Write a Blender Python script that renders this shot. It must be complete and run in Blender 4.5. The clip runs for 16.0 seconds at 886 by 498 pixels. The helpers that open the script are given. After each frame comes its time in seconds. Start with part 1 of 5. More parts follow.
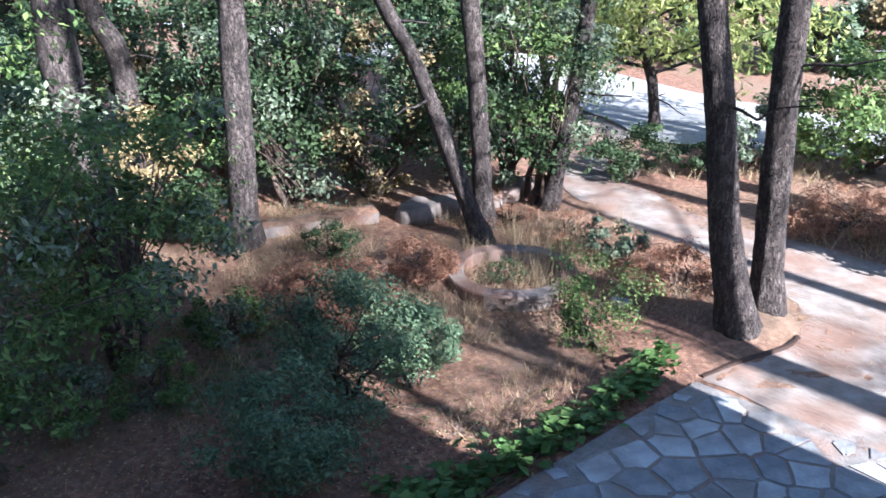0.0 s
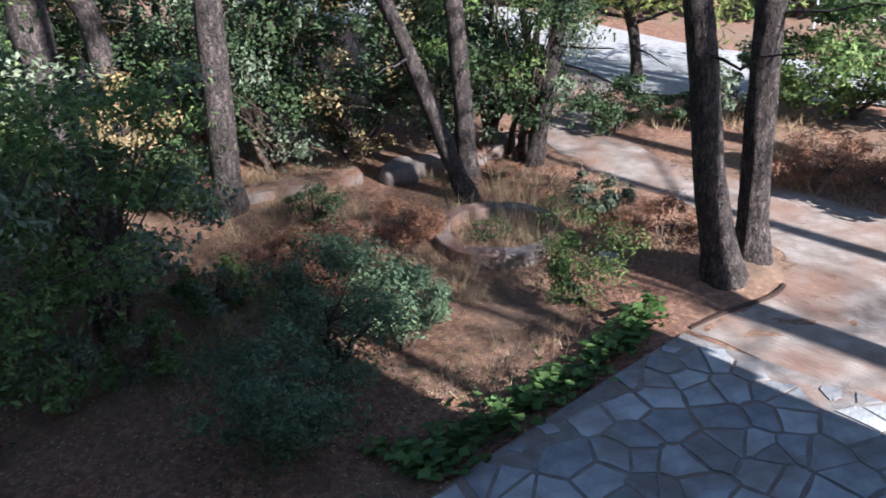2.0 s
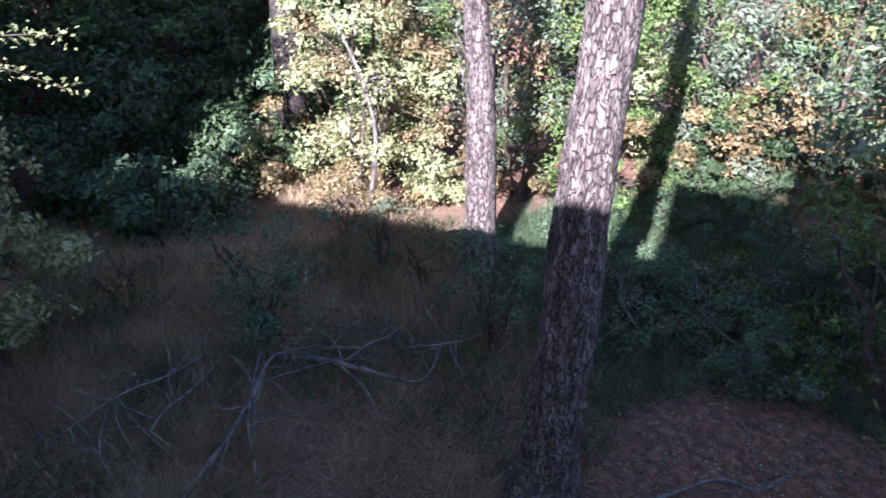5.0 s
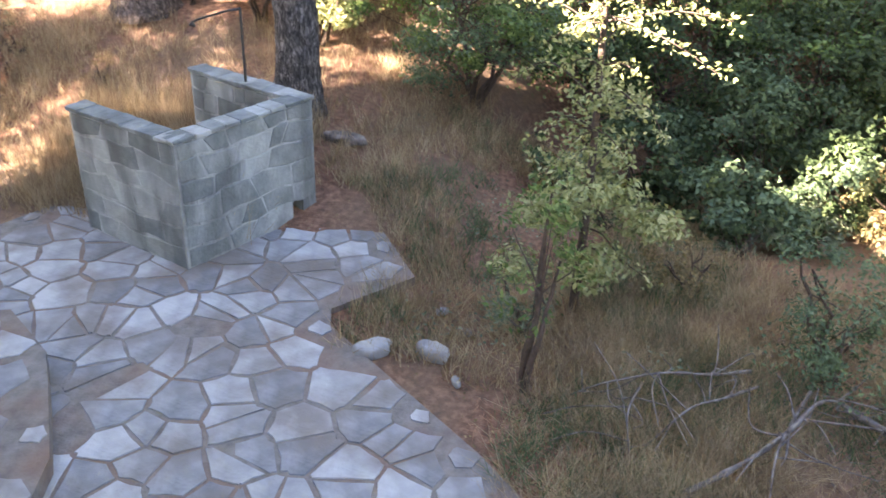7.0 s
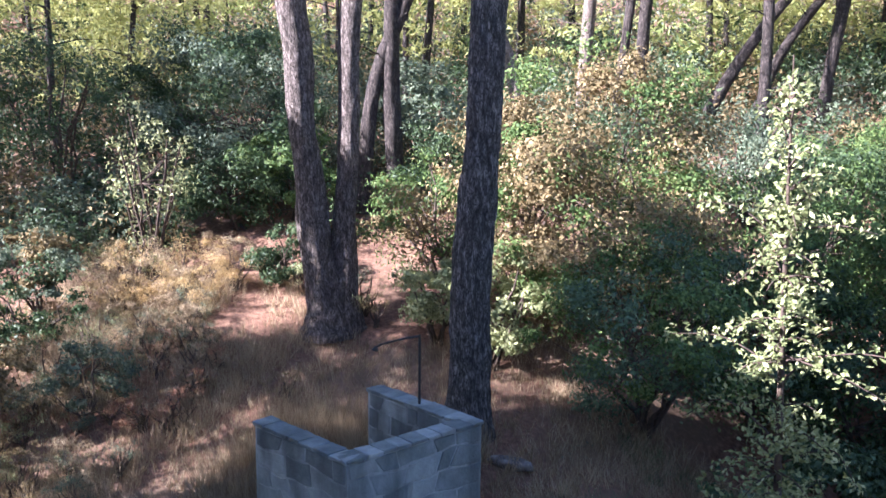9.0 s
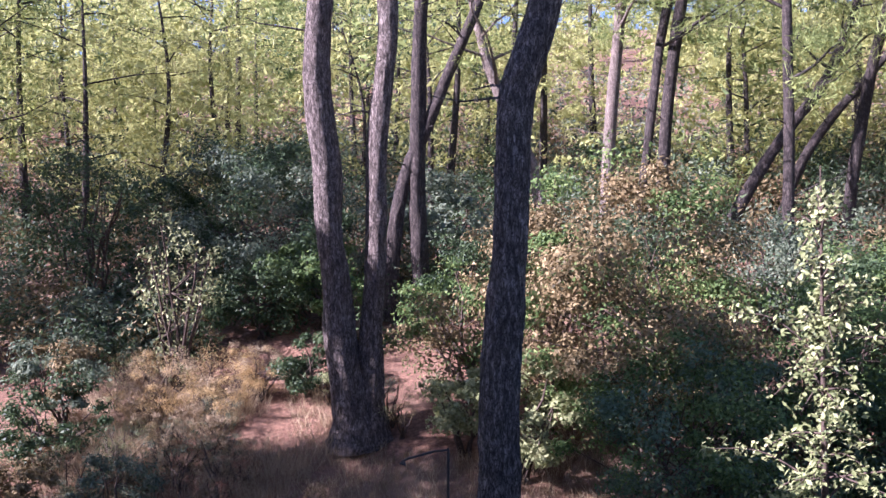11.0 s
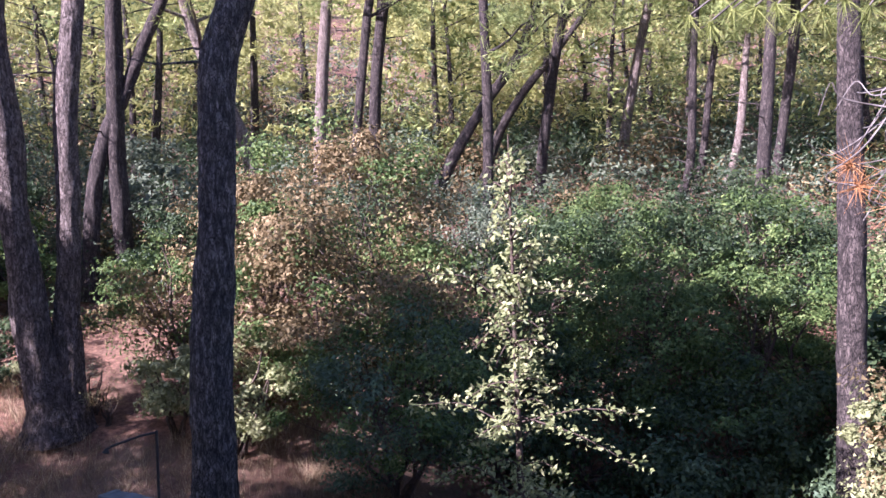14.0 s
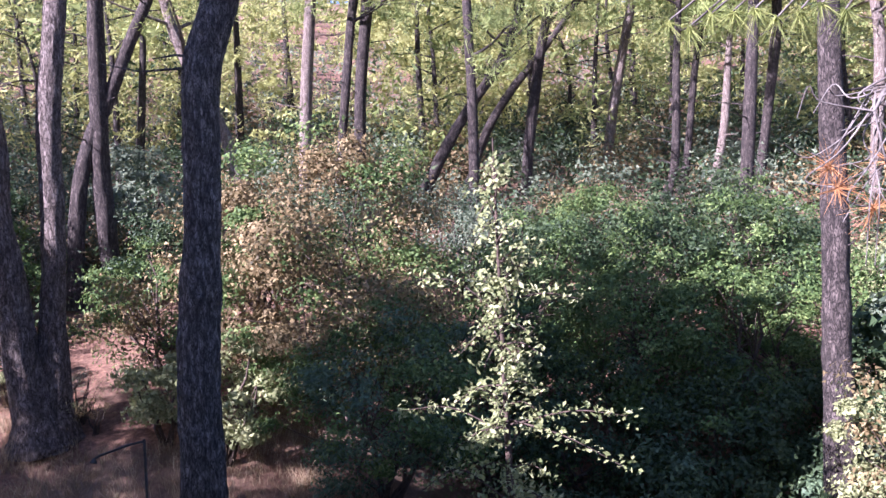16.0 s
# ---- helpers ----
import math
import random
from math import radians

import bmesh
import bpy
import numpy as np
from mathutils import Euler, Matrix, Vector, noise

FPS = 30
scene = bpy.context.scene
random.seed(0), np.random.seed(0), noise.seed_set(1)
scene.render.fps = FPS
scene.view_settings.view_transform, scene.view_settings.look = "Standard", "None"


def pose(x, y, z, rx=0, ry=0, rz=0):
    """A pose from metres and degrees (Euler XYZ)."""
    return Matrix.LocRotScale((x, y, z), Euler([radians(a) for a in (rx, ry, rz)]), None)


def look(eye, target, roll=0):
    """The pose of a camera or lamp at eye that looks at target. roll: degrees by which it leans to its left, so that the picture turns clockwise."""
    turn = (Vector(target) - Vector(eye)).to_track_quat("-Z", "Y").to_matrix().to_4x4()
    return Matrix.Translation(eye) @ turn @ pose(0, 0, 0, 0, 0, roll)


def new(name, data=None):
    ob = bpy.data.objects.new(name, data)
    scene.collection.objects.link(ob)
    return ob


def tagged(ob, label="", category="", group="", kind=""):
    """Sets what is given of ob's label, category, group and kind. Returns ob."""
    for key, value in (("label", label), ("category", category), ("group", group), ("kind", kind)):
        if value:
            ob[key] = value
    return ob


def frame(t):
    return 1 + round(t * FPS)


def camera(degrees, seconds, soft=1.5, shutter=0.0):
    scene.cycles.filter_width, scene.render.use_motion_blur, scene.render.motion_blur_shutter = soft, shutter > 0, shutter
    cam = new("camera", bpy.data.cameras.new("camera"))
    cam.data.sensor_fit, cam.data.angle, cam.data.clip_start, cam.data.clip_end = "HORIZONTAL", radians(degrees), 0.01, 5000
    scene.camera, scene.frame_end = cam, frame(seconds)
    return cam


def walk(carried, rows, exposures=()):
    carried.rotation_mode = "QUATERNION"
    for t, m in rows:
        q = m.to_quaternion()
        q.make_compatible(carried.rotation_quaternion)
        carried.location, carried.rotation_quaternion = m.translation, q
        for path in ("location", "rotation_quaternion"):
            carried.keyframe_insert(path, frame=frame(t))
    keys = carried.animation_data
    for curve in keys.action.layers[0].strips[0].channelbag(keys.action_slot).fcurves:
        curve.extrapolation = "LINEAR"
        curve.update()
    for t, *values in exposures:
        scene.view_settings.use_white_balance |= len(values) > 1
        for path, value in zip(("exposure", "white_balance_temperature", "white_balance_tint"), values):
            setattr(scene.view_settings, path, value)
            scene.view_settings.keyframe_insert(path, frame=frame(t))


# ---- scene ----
cam = camera(54.14, 16.0, shutter=0.15)
PATH = [
    (0, (0.165, -0.059, 4.672), (0.145, 1.777, 3.879), 0.00),
    (0.5, (0.206, -0.015, 4.685), (0.366, 1.793, 3.843), 0.01),
    (1, (0.235, 0.018, 4.691), (0.487, 1.805, 3.829), -0.48),
    (1.5, (0.236, 0.004, 4.697), (0.441, 1.790, 3.820), -1.28),
    (2, (0.158, -0.018, 4.690), (0.170, 1.776, 3.807), -1.48),
    (2.5, (-0.010, -0.016, 4.669), (-0.258, 1.753, 3.770), -0.81),
    (3, (-0.175, -0.079, 4.653), (-0.711, 1.606, 3.718), -0.23),
    (3.5, (-0.312, -0.101, 4.639), (-1.205, 1.402, 3.667), 0.52),
    (4, (-0.341, -0.119, 4.708), (-1.542, 1.146, 3.728), 1.67),
    (4.5, (-0.362, -0.138, 4.747), (-1.763, 0.902, 3.769), 1.80),
    (5, (-0.419, -0.222, 4.809), (-1.968, 0.563, 3.818), 1.57),
    (5.2, (-0.432, -0.252, 4.780), (-2.033, 0.430, 3.793), 1.34),
    (7.3, (-0.428, -0.539, 4.455), (-2.143, -1.070, 3.574), 1.55),
    (7.5, (-0.387, -0.559, 4.487), (-2.111, -1.163, 3.673), 1.17),
    (8, (-0.331, -0.551, 4.551), (-2.092, -1.272, 3.937), 1.82),
    (8.5, (-0.342, -0.535, 4.589), (-2.133, -1.314, 4.156), 0.85),
    (9, (-0.342, -0.529, 4.621), (-2.137, -1.363, 4.337), 0.54),
    (9.2, (-0.332, -0.557, 4.639), (-2.123, -1.418, 4.412), 0.45),
    (11.3, (-0.336, -0.580, 4.703), (-2.138, -1.447, 4.692), 0.17),
    (11.5, (-0.325, -0.584, 4.720), (-2.151, -1.400, 4.717), -0.10),
    (12, (-0.366, -0.564, 4.704), (-2.214, -1.328, 4.706), -0.11),
    (12.5, (-0.366, -0.556, 4.696), (-2.240, -1.254, 4.657), -0.51),
    (13, (-0.385, -0.524, 4.681), (-2.306, -1.073, 4.585), -1.28),
    (13.5, (-0.423, -0.497, 4.676), (-2.377, -0.909, 4.557), -1.49),
    (14, (-0.427, -0.484, 4.669), (-2.403, -0.768, 4.550), -1.02),
    (14.5, (-0.443, -0.484, 4.659), (-2.429, -0.694, 4.553), -0.96),
    (15, (-0.424, -0.473, 4.677), (-2.412, -0.668, 4.579), -1.45),
    (15.5, (-0.422, -0.474, 4.680), (-2.408, -0.683, 4.572), -1.45),
    (16, (-0.420, -0.474, 4.680), (-2.401, -0.729, 4.567), -1.77),
]
walk(cam, [(t, look(eye, target, roll)) for t, eye, target, roll in PATH],
     [(t, e, k, g) for t, e, k, g in ((0, 2.65, 5000, 12), (0.5, 2.55, 5100, 12), (1.0, 2.05, 5350, 12), (2.0, 2.0, 5250, 13), (2.5, 2.55, 5100, 14), (3.2, 3.2, 5050, 20), (3.8, 2.95, 5050, 24), (5, 2.5, 5050, 26), (7.3, 4.65, 7150, 19), (8.0, 3.85, 6500, 12), (9.0, 2.85, 5150, 22), (11.5, 2.12, 5200, 38), (12.5, 2.05, 5300, 40), (16, 2.26, 5100, 37))])

# ---- light ----
SUN_EL, SUN_AZ = 33.0, 135.0          # azimuth clockwise from +y
world = bpy.data.worlds.new("world")
scene.world = world
world.use_nodes = True
wn = world.node_tree
sky = wn.nodes.new("ShaderNodeTexSky")
sky.sky_type = "NISHITA"
sky.sun_disc = False
sky.sun_elevation = radians(SUN_EL)
sky.sun_rotation = radians(SUN_AZ)
sky.dust_density = 0.6
sky.air_density = 0.85
wn.links.new(sky.outputs[0], wn.nodes["Background"].inputs[0])
wn.nodes["Background"].inputs[1].default_value = 0.056
sun_data = bpy.data.lights.new("sun", "SUN")
sun_data.energy = 5.0
sun_data.angle = radians(0.5)
sun_data.color = (1.0, 0.89, 0.74)
sun = new("sun", sun_data)
sx, sy = math.sin(radians(SUN_AZ)) * math.cos(radians(SUN_EL)), math.cos(radians(SUN_AZ)) * math.cos(radians(SUN_EL))
sun.matrix_world = look((sx * 60, sy * 60, math.sin(radians(SUN_EL)) * 60), (0, 0, 0))

# ---- materials ----
def mat(name, stops, scale=4.0, rough=0.85, detail=6.0, bump=0.3, bscale=None, island=0.0, stretch=(1, 1, 1), second=None, trans=0.0, spec=0.3, dist=0.02, objrand=0.0, run=None):
    """Noise-driven ramp colour with a fine bump; second: (colour, scale, amount) patches; island: brightness spread per loose piece."""
    m = bpy.data.materials.new(name)
    m.use_nodes = True
    nt = m.node_tree
    b = nt.nodes["Principled BSDF"]
    b.inputs["Roughness"].default_value = rough
    b.inputs["Specular IOR Level"].default_value = spec
    tc = nt.nodes.new("ShaderNodeTexCoord")
    mp = nt.nodes.new("ShaderNodeMapping")
    mp.inputs["Scale"].default_value = stretch
    geo = nt.nodes.new("ShaderNodeNewGeometry")
    nt.links.new(tc.outputs["Object"], mp.inputs[0])
    n = nt.nodes.new("ShaderNodeTexNoise")
    n.inputs["Scale"].default_value = scale
    n.inputs["Detail"].default_value = detail
    n.inputs["Roughness"].default_value = 0.62
    nt.links.new(mp.outputs[0], n.inputs["Vector"])
    fac = n.outputs[0]
    if island:
        mx = nt.nodes.new("ShaderNodeMix")
        mx.inputs[0].default_value = island
        nt.links.new(n.outputs[0], mx.inputs[2])
        nt.links.new(geo.outputs["Random Per Island"], mx.inputs[3])
        fac = mx.outputs[0]
    if objrand:
        oi = nt.nodes.new("ShaderNodeObjectInfo")
        mx = nt.nodes.new("ShaderNodeMix")
        mx.inputs[0].default_value = objrand
        nt.links.new(fac, mx.inputs[2])
        nt.links.new(oi.outputs["Random"], mx.inputs[3])
        fac = mx.outputs[0]
    r = nt.nodes.new("ShaderNodeValToRGB")
    while len(r.color_ramp.elements) < len(stops):
        r.color_ramp.elements.new(0.5)
    for e, (p, c) in zip(r.color_ramp.elements, stops):
        e.position, e.color = p, (*c, 1)
    nt.links.new(fac, r.inputs[0])
    col = r.outputs[0]
    if second:
        c2, s2, amt = second
        n2 = nt.nodes.new("ShaderNodeTexNoise")
        n2.inputs["Scale"].default_value = s2
        n2.inputs["Detail"].default_value = 5
        if run:
            mp2 = nt.nodes.new("ShaderNodeMapping")
            mp2.inputs["Scale"].default_value = run
            nt.links.new(geo.outputs["Position"], mp2.inputs[0])
            nt.links.new(mp2.outputs[0], n2.inputs["Vector"])
        else:
            nt.links.new(geo.outputs["Position"], n2.inputs["Vector"])
        mr = nt.nodes.new("ShaderNodeMapRange")
        mr.inputs[1].default_value, mr.inputs[2].default_value, mr.inputs[4].default_value = 0.45, 0.62, amt
        nt.links.new(n2.outputs[0], mr.inputs[0])
        mc = nt.nodes.new("ShaderNodeMix")
        mc.data_type = "RGBA"
        nt.links.new(mr.outputs[0], mc.inputs[0])
        nt.links.new(col, mc.inputs[6])
        mc.inputs[7].default_value = (*c2, 1)
        col = mc.outputs[2]
    nt.links.new(col, b.inputs["Base Color"])
    if bump:
        n3 = nt.nodes.new("ShaderNodeTexNoise")
        n3.inputs["Scale"].default_value = bscale or scale * 6
        n3.inputs["Detail"].default_value = 6
        nt.links.new(mp.outputs[0], n3.inputs["Vector"])
        bp = nt.nodes.new("ShaderNodeBump")
        bp.inputs["Strength"].default_value = bump
        bp.inputs["Distance"].default_value = dist
        nt.links.new(n3.outputs[0], bp.inputs["Height"])
        nt.links.new(bp.outputs[0], b.inputs["Normal"])
    if trans:
        tr = nt.nodes.new("ShaderNodeBsdfTranslucent")
        nt.links.new(col, tr.inputs[0])
        ms = nt.nodes.new("ShaderNodeMixShader")
        ms.inputs[0].default_value = trans
        nt.links.new(b.outputs[0], ms.inputs[1])
        nt.links.new(tr.outputs[0], ms.inputs[2])
        nt.links.new(ms.outputs[0], nt.nodes["Material Output"].inputs[0])
    return m


def leaf_mat(name, dark, mid, light, rough=0.6, trans=0.3, scale=1.7):
    """Foliage: tone drifts from clump to clump, and a little from leaf to leaf."""
    m = mat(name, [(0.24, dark), (0.5, mid), (0.78, light)], scale, rough, 3, 0, island=0.36, trans=trans, spec=0.22)
    nt = m.node_tree
    geo = next(n for n in nt.nodes if n.type == "NEW_GEOMETRY")
    nt.links.new(geo.outputs["Position"], next(n for n in nt.nodes if n.type == "MAPPING").inputs[0])
    return m


def bark_mat(name, deep, plate, light, scale=30.0):
    """Furrowed pine bark: warped, stretched cells make plates, noise gives the flakes."""
    m = mat(name, [(0.3, deep), (0.5, plate), (0.72, light)], scale * 0.7, 0.95, 10, 0, stretch=(1, 1, 0.3))
    nt = m.node_tree
    b = nt.nodes["Principled BSDF"]
    mp = next(n for n in nt.nodes if n.type == "MAPPING")
    ramp = next(n for n in nt.nodes if n.type == "VALTORGB")
    warp = nt.nodes.new("ShaderNodeTexNoise")
    warp.inputs["Scale"].default_value = scale * 0.45
    nt.links.new(mp.outputs[0], warp.inputs["Vector"])
    mad = nt.nodes.new("ShaderNodeVectorMath")
    mad.operation = "MULTIPLY_ADD"
    mad.inputs[1].default_value = (0.2, 0.2, 0.1)
    nt.links.new(warp.outputs["Color"], mad.inputs[0])
    nt.links.new(mp.outputs[0], mad.inputs[2])
    v = nt.nodes.new("ShaderNodeTexVoronoi")
    v.feature = "DISTANCE_TO_EDGE"
    v.inputs["Scale"].default_value = scale
    nt.links.new(mad.outputs[0], v.inputs["Vector"])
    mr = nt.nodes.new("ShaderNodeMapRange")
    mr.inputs[1].default_value, mr.inputs[2].default_value = 0.0, 0.13
    nt.links.new(v.outputs["Distance"], mr.inputs[0])
    mc = nt.nodes.new("ShaderNodeMix")
    mc.data_type = "RGBA"
    nt.links.new(mr.outputs[0], mc.inputs[0])
    mc.inputs[6].default_value = (*[c * 0.9 for c in deep], 1)
    nt.links.new(ramp.outputs[0], mc.inputs[7])
    nt.links.new(mc.outputs[2], b.inputs["Base Color"])
    n3 = nt.nodes.new("ShaderNodeTexNoise")
    n3.inputs["Scale"].default_value = scale * 3
    nt.links.new(mp.outputs[0], n3.inputs["Vector"])
    ad = nt.nodes.new("ShaderNodeMath")
    ad.operation = "MULTIPLY_ADD"
    ad.inputs[1].default_value = 0.5
    nt.links.new(n3.outputs[0], ad.inputs[0])
    nt.links.new(mr.outputs[0], ad.inputs[2])
    bp = nt.nodes.new("ShaderNodeBump")
    bp.inputs["Strength"].default_value = 0.8
    bp.inputs["Distance"].default_value = 0.02
    nt.links.new(ad.outputs[0], bp.inputs["Height"])
    nt.links.new(bp.outputs[0], b.inputs["Normal"])
    return m


SOIL = mat("pine_litter", [(0.28, (0.075, 0.043, 0.03)), (0.5, (0.185, 0.098, 0.064)), (0.72, (0.36, 0.205, 0.135))], 14, 0.95, 10, 0.9, 70, second=((0.19, 0.14, 0.095), 0.35, 0.6), dist=0.03)
DIRT = mat("drive_dirt", [(0.3, (0.13, 0.10, 0.085)), (0.5, (0.21, 0.175, 0.15)), (0.7, (0.30, 0.265, 0.24))], 3, 0.9, 9, 0.5, 50, second=((0.17, 0.095, 0.065), 0.9, 0.8))
nt = DIRT.node_tree
wv = nt.nodes.new("ShaderNodeTexWave")
wv.bands_direction = "DIAGONAL"
wv.inputs["Scale"].default_value = 6.5
wv.inputs["Distortion"].default_value = 2.5
wv.inputs["Detail Scale"].default_value = 1.5
nt.links.new(next(n for n in nt.nodes if n.type == "TEX_COORD").outputs["Object"], wv.inputs["Vector"])
bp = next(n for n in nt.nodes if n.type == "BUMP")
ribs = nt.nodes.new("ShaderNodeBump")
ribs.inputs["Strength"].default_value = 0.35
ribs.inputs["Distance"].default_value = 0.012
nt.links.new(wv.outputs[1], ribs.inputs["Height"])
nt.links.new(bp.outputs[0], ribs.inputs["Normal"])
nt.links.new(ribs.outputs[0], nt.nodes["Principled BSDF"].inputs["Normal"])
ROAD = mat("asphalt", [(0.3, (0.20, 0.195, 0.19)), (0.7, (0.33, 0.32, 0.31))], 6, 0.85, 8, 0.3, 80)
BARK = bark_mat("pine_bark", (0.02, 0.016, 0.015), (0.066, 0.052, 0.046), (0.17, 0.135, 0.12))
BARK_GREY = bark_mat("grey_pine_bark", (0.02, 0.018, 0.018), (0.10, 0.09, 0.085), (0.33, 0.30, 0.28))
# Pine bark lightened: the sun on the brightest trunks is put into its colour.
BARK_SUNLIT = bark_mat("sunlit_pine_bark", (0.03, 0.023, 0.02), (0.15, 0.118, 0.104), (0.36, 0.30, 0.27))
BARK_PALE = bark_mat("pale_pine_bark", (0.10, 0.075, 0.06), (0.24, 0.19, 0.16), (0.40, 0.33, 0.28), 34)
TWIG = mat("dead_twig", [(0.35, (0.05, 0.04, 0.036)), (0.7, (0.26, 0.23, 0.21))], 9, 0.9, 6, 0.4)
STEM = mat("shrub_stem", [(0.3, (0.035, 0.025, 0.02)), (0.7, (0.12, 0.085, 0.065))], 15, 0.9, 5, 0.4)
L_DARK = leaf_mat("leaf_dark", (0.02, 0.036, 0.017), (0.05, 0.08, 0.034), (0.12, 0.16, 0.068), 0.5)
# The dark leaf again, lightened in colour to lift shrubs in the house's shade.
L_DARK_LIFTED = leaf_mat("leaf_dark_lifted", (0.045, 0.075, 0.045), (0.105, 0.155, 0.085), (0.20, 0.27, 0.14), 0.5)
L_GREEN = leaf_mat("leaf_green", (0.032, 0.06, 0.02), (0.10, 0.155, 0.045), (0.25, 0.31, 0.10))
L_YELLOW = leaf_mat("leaf_yellow_green", (0.10, 0.11, 0.045), (0.29, 0.31, 0.14), (0.52, 0.51, 0.27))
L_OLIVE = leaf_mat("leaf_olive", (0.04, 0.06, 0.036), (0.125, 0.155, 0.10), (0.28, 0.31, 0.20))
L_BROWN = leaf_mat("leaf_brown", (0.05, 0.045, 0.02), (0.205, 0.15, 0.07), (0.46, 0.35, 0.18))
L_PALE = leaf_mat("leaf_pale", (0.10, 0.13, 0.05), (0.28, 0.30, 0.13), (0.50, 0.50, 0.27), 0.45, 0.35)
L_DRY = leaf_mat("leaf_dry_red", (0.10, 0.045, 0.028), (0.28, 0.14, 0.085), (0.5, 0.29, 0.18), 0.8)
L_IVY = leaf_mat("ivy_leaf", (0.03, 0.06, 0.02), (0.08, 0.145, 0.04), (0.18, 0.26, 0.09), 0.5)
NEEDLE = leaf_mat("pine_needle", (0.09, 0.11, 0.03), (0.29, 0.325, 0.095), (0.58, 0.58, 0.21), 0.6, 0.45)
# Paler, narrower range: the far slope's sunlit softness is put into this colour.
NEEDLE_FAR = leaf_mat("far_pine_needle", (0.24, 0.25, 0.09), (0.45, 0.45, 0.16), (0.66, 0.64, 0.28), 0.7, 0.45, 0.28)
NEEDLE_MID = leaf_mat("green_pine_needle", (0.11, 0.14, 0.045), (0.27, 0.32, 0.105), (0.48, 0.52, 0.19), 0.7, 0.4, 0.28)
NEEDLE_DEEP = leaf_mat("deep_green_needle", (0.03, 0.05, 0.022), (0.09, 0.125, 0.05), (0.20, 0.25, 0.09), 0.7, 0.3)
NEEDLE_DRY = leaf_mat("dead_pine_needle", (0.18, 0.08, 0.03), (0.42, 0.20, 0.08), (0.60, 0.34, 0.16), 0.7, 0.3)

L_GOLD = leaf_mat("leaf_gold", (0.22, 0.14, 0.055), (0.46, 0.32, 0.14), (0.68, 0.52, 0.27), 0.7, 0.45)
GRASS_DRY = leaf_mat("dry_grass", (0.15, 0.105, 0.065), (0.34, 0.255, 0.155), (0.56, 0.45, 0.29), 0.8)
GRASS_GREEN = leaf_mat("green_grass", (0.035, 0.06, 0.03), (0.08, 0.125, 0.06), (0.17, 0.22, 0.11), 0.7)
FLAG = mat("flagstone", [(0.3, (0.15, 0.155, 0.165)), (0.5, (0.27, 0.28, 0.29)), (0.7, (0.40, 0.41, 0.42))], 3.0, 0.8, 10, 0.6, 22, second=((0.15, 0.125, 0.105), 1.4, 0.7), objrand=0.3)
MORTAR = mat("mortar", [(0.3, (0.12, 0.11, 0.10)), (0.7, (0.23, 0.21, 0.195))], 7, 0.95, 8, 0.6, 40, second=((0.20, 0.12, 0.085), 1.2, 0.6))
WALLSTONE = mat("wall_stone", [(0.3, (0.13, 0.145, 0.145)), (0.5, (0.23, 0.25, 0.245)), (0.72, (0.36, 0.38, 0.37))], 4, 0.9, 10, 0.7, 26, second=((0.075, 0.08, 0.078), 2.6, 0.6), objrand=0.36, run=(1, 1, 0.28))
WALLMORTAR = mat("wall_mortar", [(0.3, (0.24, 0.255, 0.25)), (0.7, (0.42, 0.435, 0.42))], 6, 0.95, 8, 0.5, 30, second=((0.075, 0.078, 0.078), 2.6, 0.75), run=(1, 1, 0.28))
CONCRETE = mat("old_concrete", [(0.3, (0.10, 0.085, 0.075)), (0.7, (0.24, 0.20, 0.175))], 5, 0.92, 9, 0.5, 35, second=((0.17, 0.085, 0.055), 1.5, 0.85))
TERRACOTTA = mat("terracotta", [(0.3, (0.20, 0.055, 0.03)), (0.55, (0.36, 0.115, 0.06)), (0.8, (0.48, 0.20, 0.12))], 4, 0.8, 7, 0.3, 40, second=((0.10, 0.06, 0.05), 3, 0.7), objrand=0.35)
PLASTER = mat("plaster", [(0.3, (0.62, 0.58, 0.52)), (0.7, (0.78, 0.75, 0.70))], 2, 0.9, 6, 0.2, 40)
WHITE = mat("white_paint", [(0.3, (0.68, 0.68, 0.68)), (0.7, (0.82, 0.82, 0.82))], 3, 0.7, 5, 0.1)
METAL = mat("dark_metal", [(0.3, (0.02, 0.02, 0.02)), (0.7, (0.05, 0.045, 0.04))], 20, 0.5, 4, 0.1)
GALV = mat("galvanised_wire", [(0.3, (0.35, 0.36, 0.37)), (0.7, (0.5, 0.51, 0.52))], 20, 0.5, 4, 0)
WOOD = mat("dark_wood", [(0.3, (0.02, 0.012, 0.01)), (0.7, (0.06, 0.035, 0.025))], 8, 0.6, 6, 0.3, stretch=(6, 6, 1))

# ---- mesh helpers ----
rng = np.random.default_rng(7)


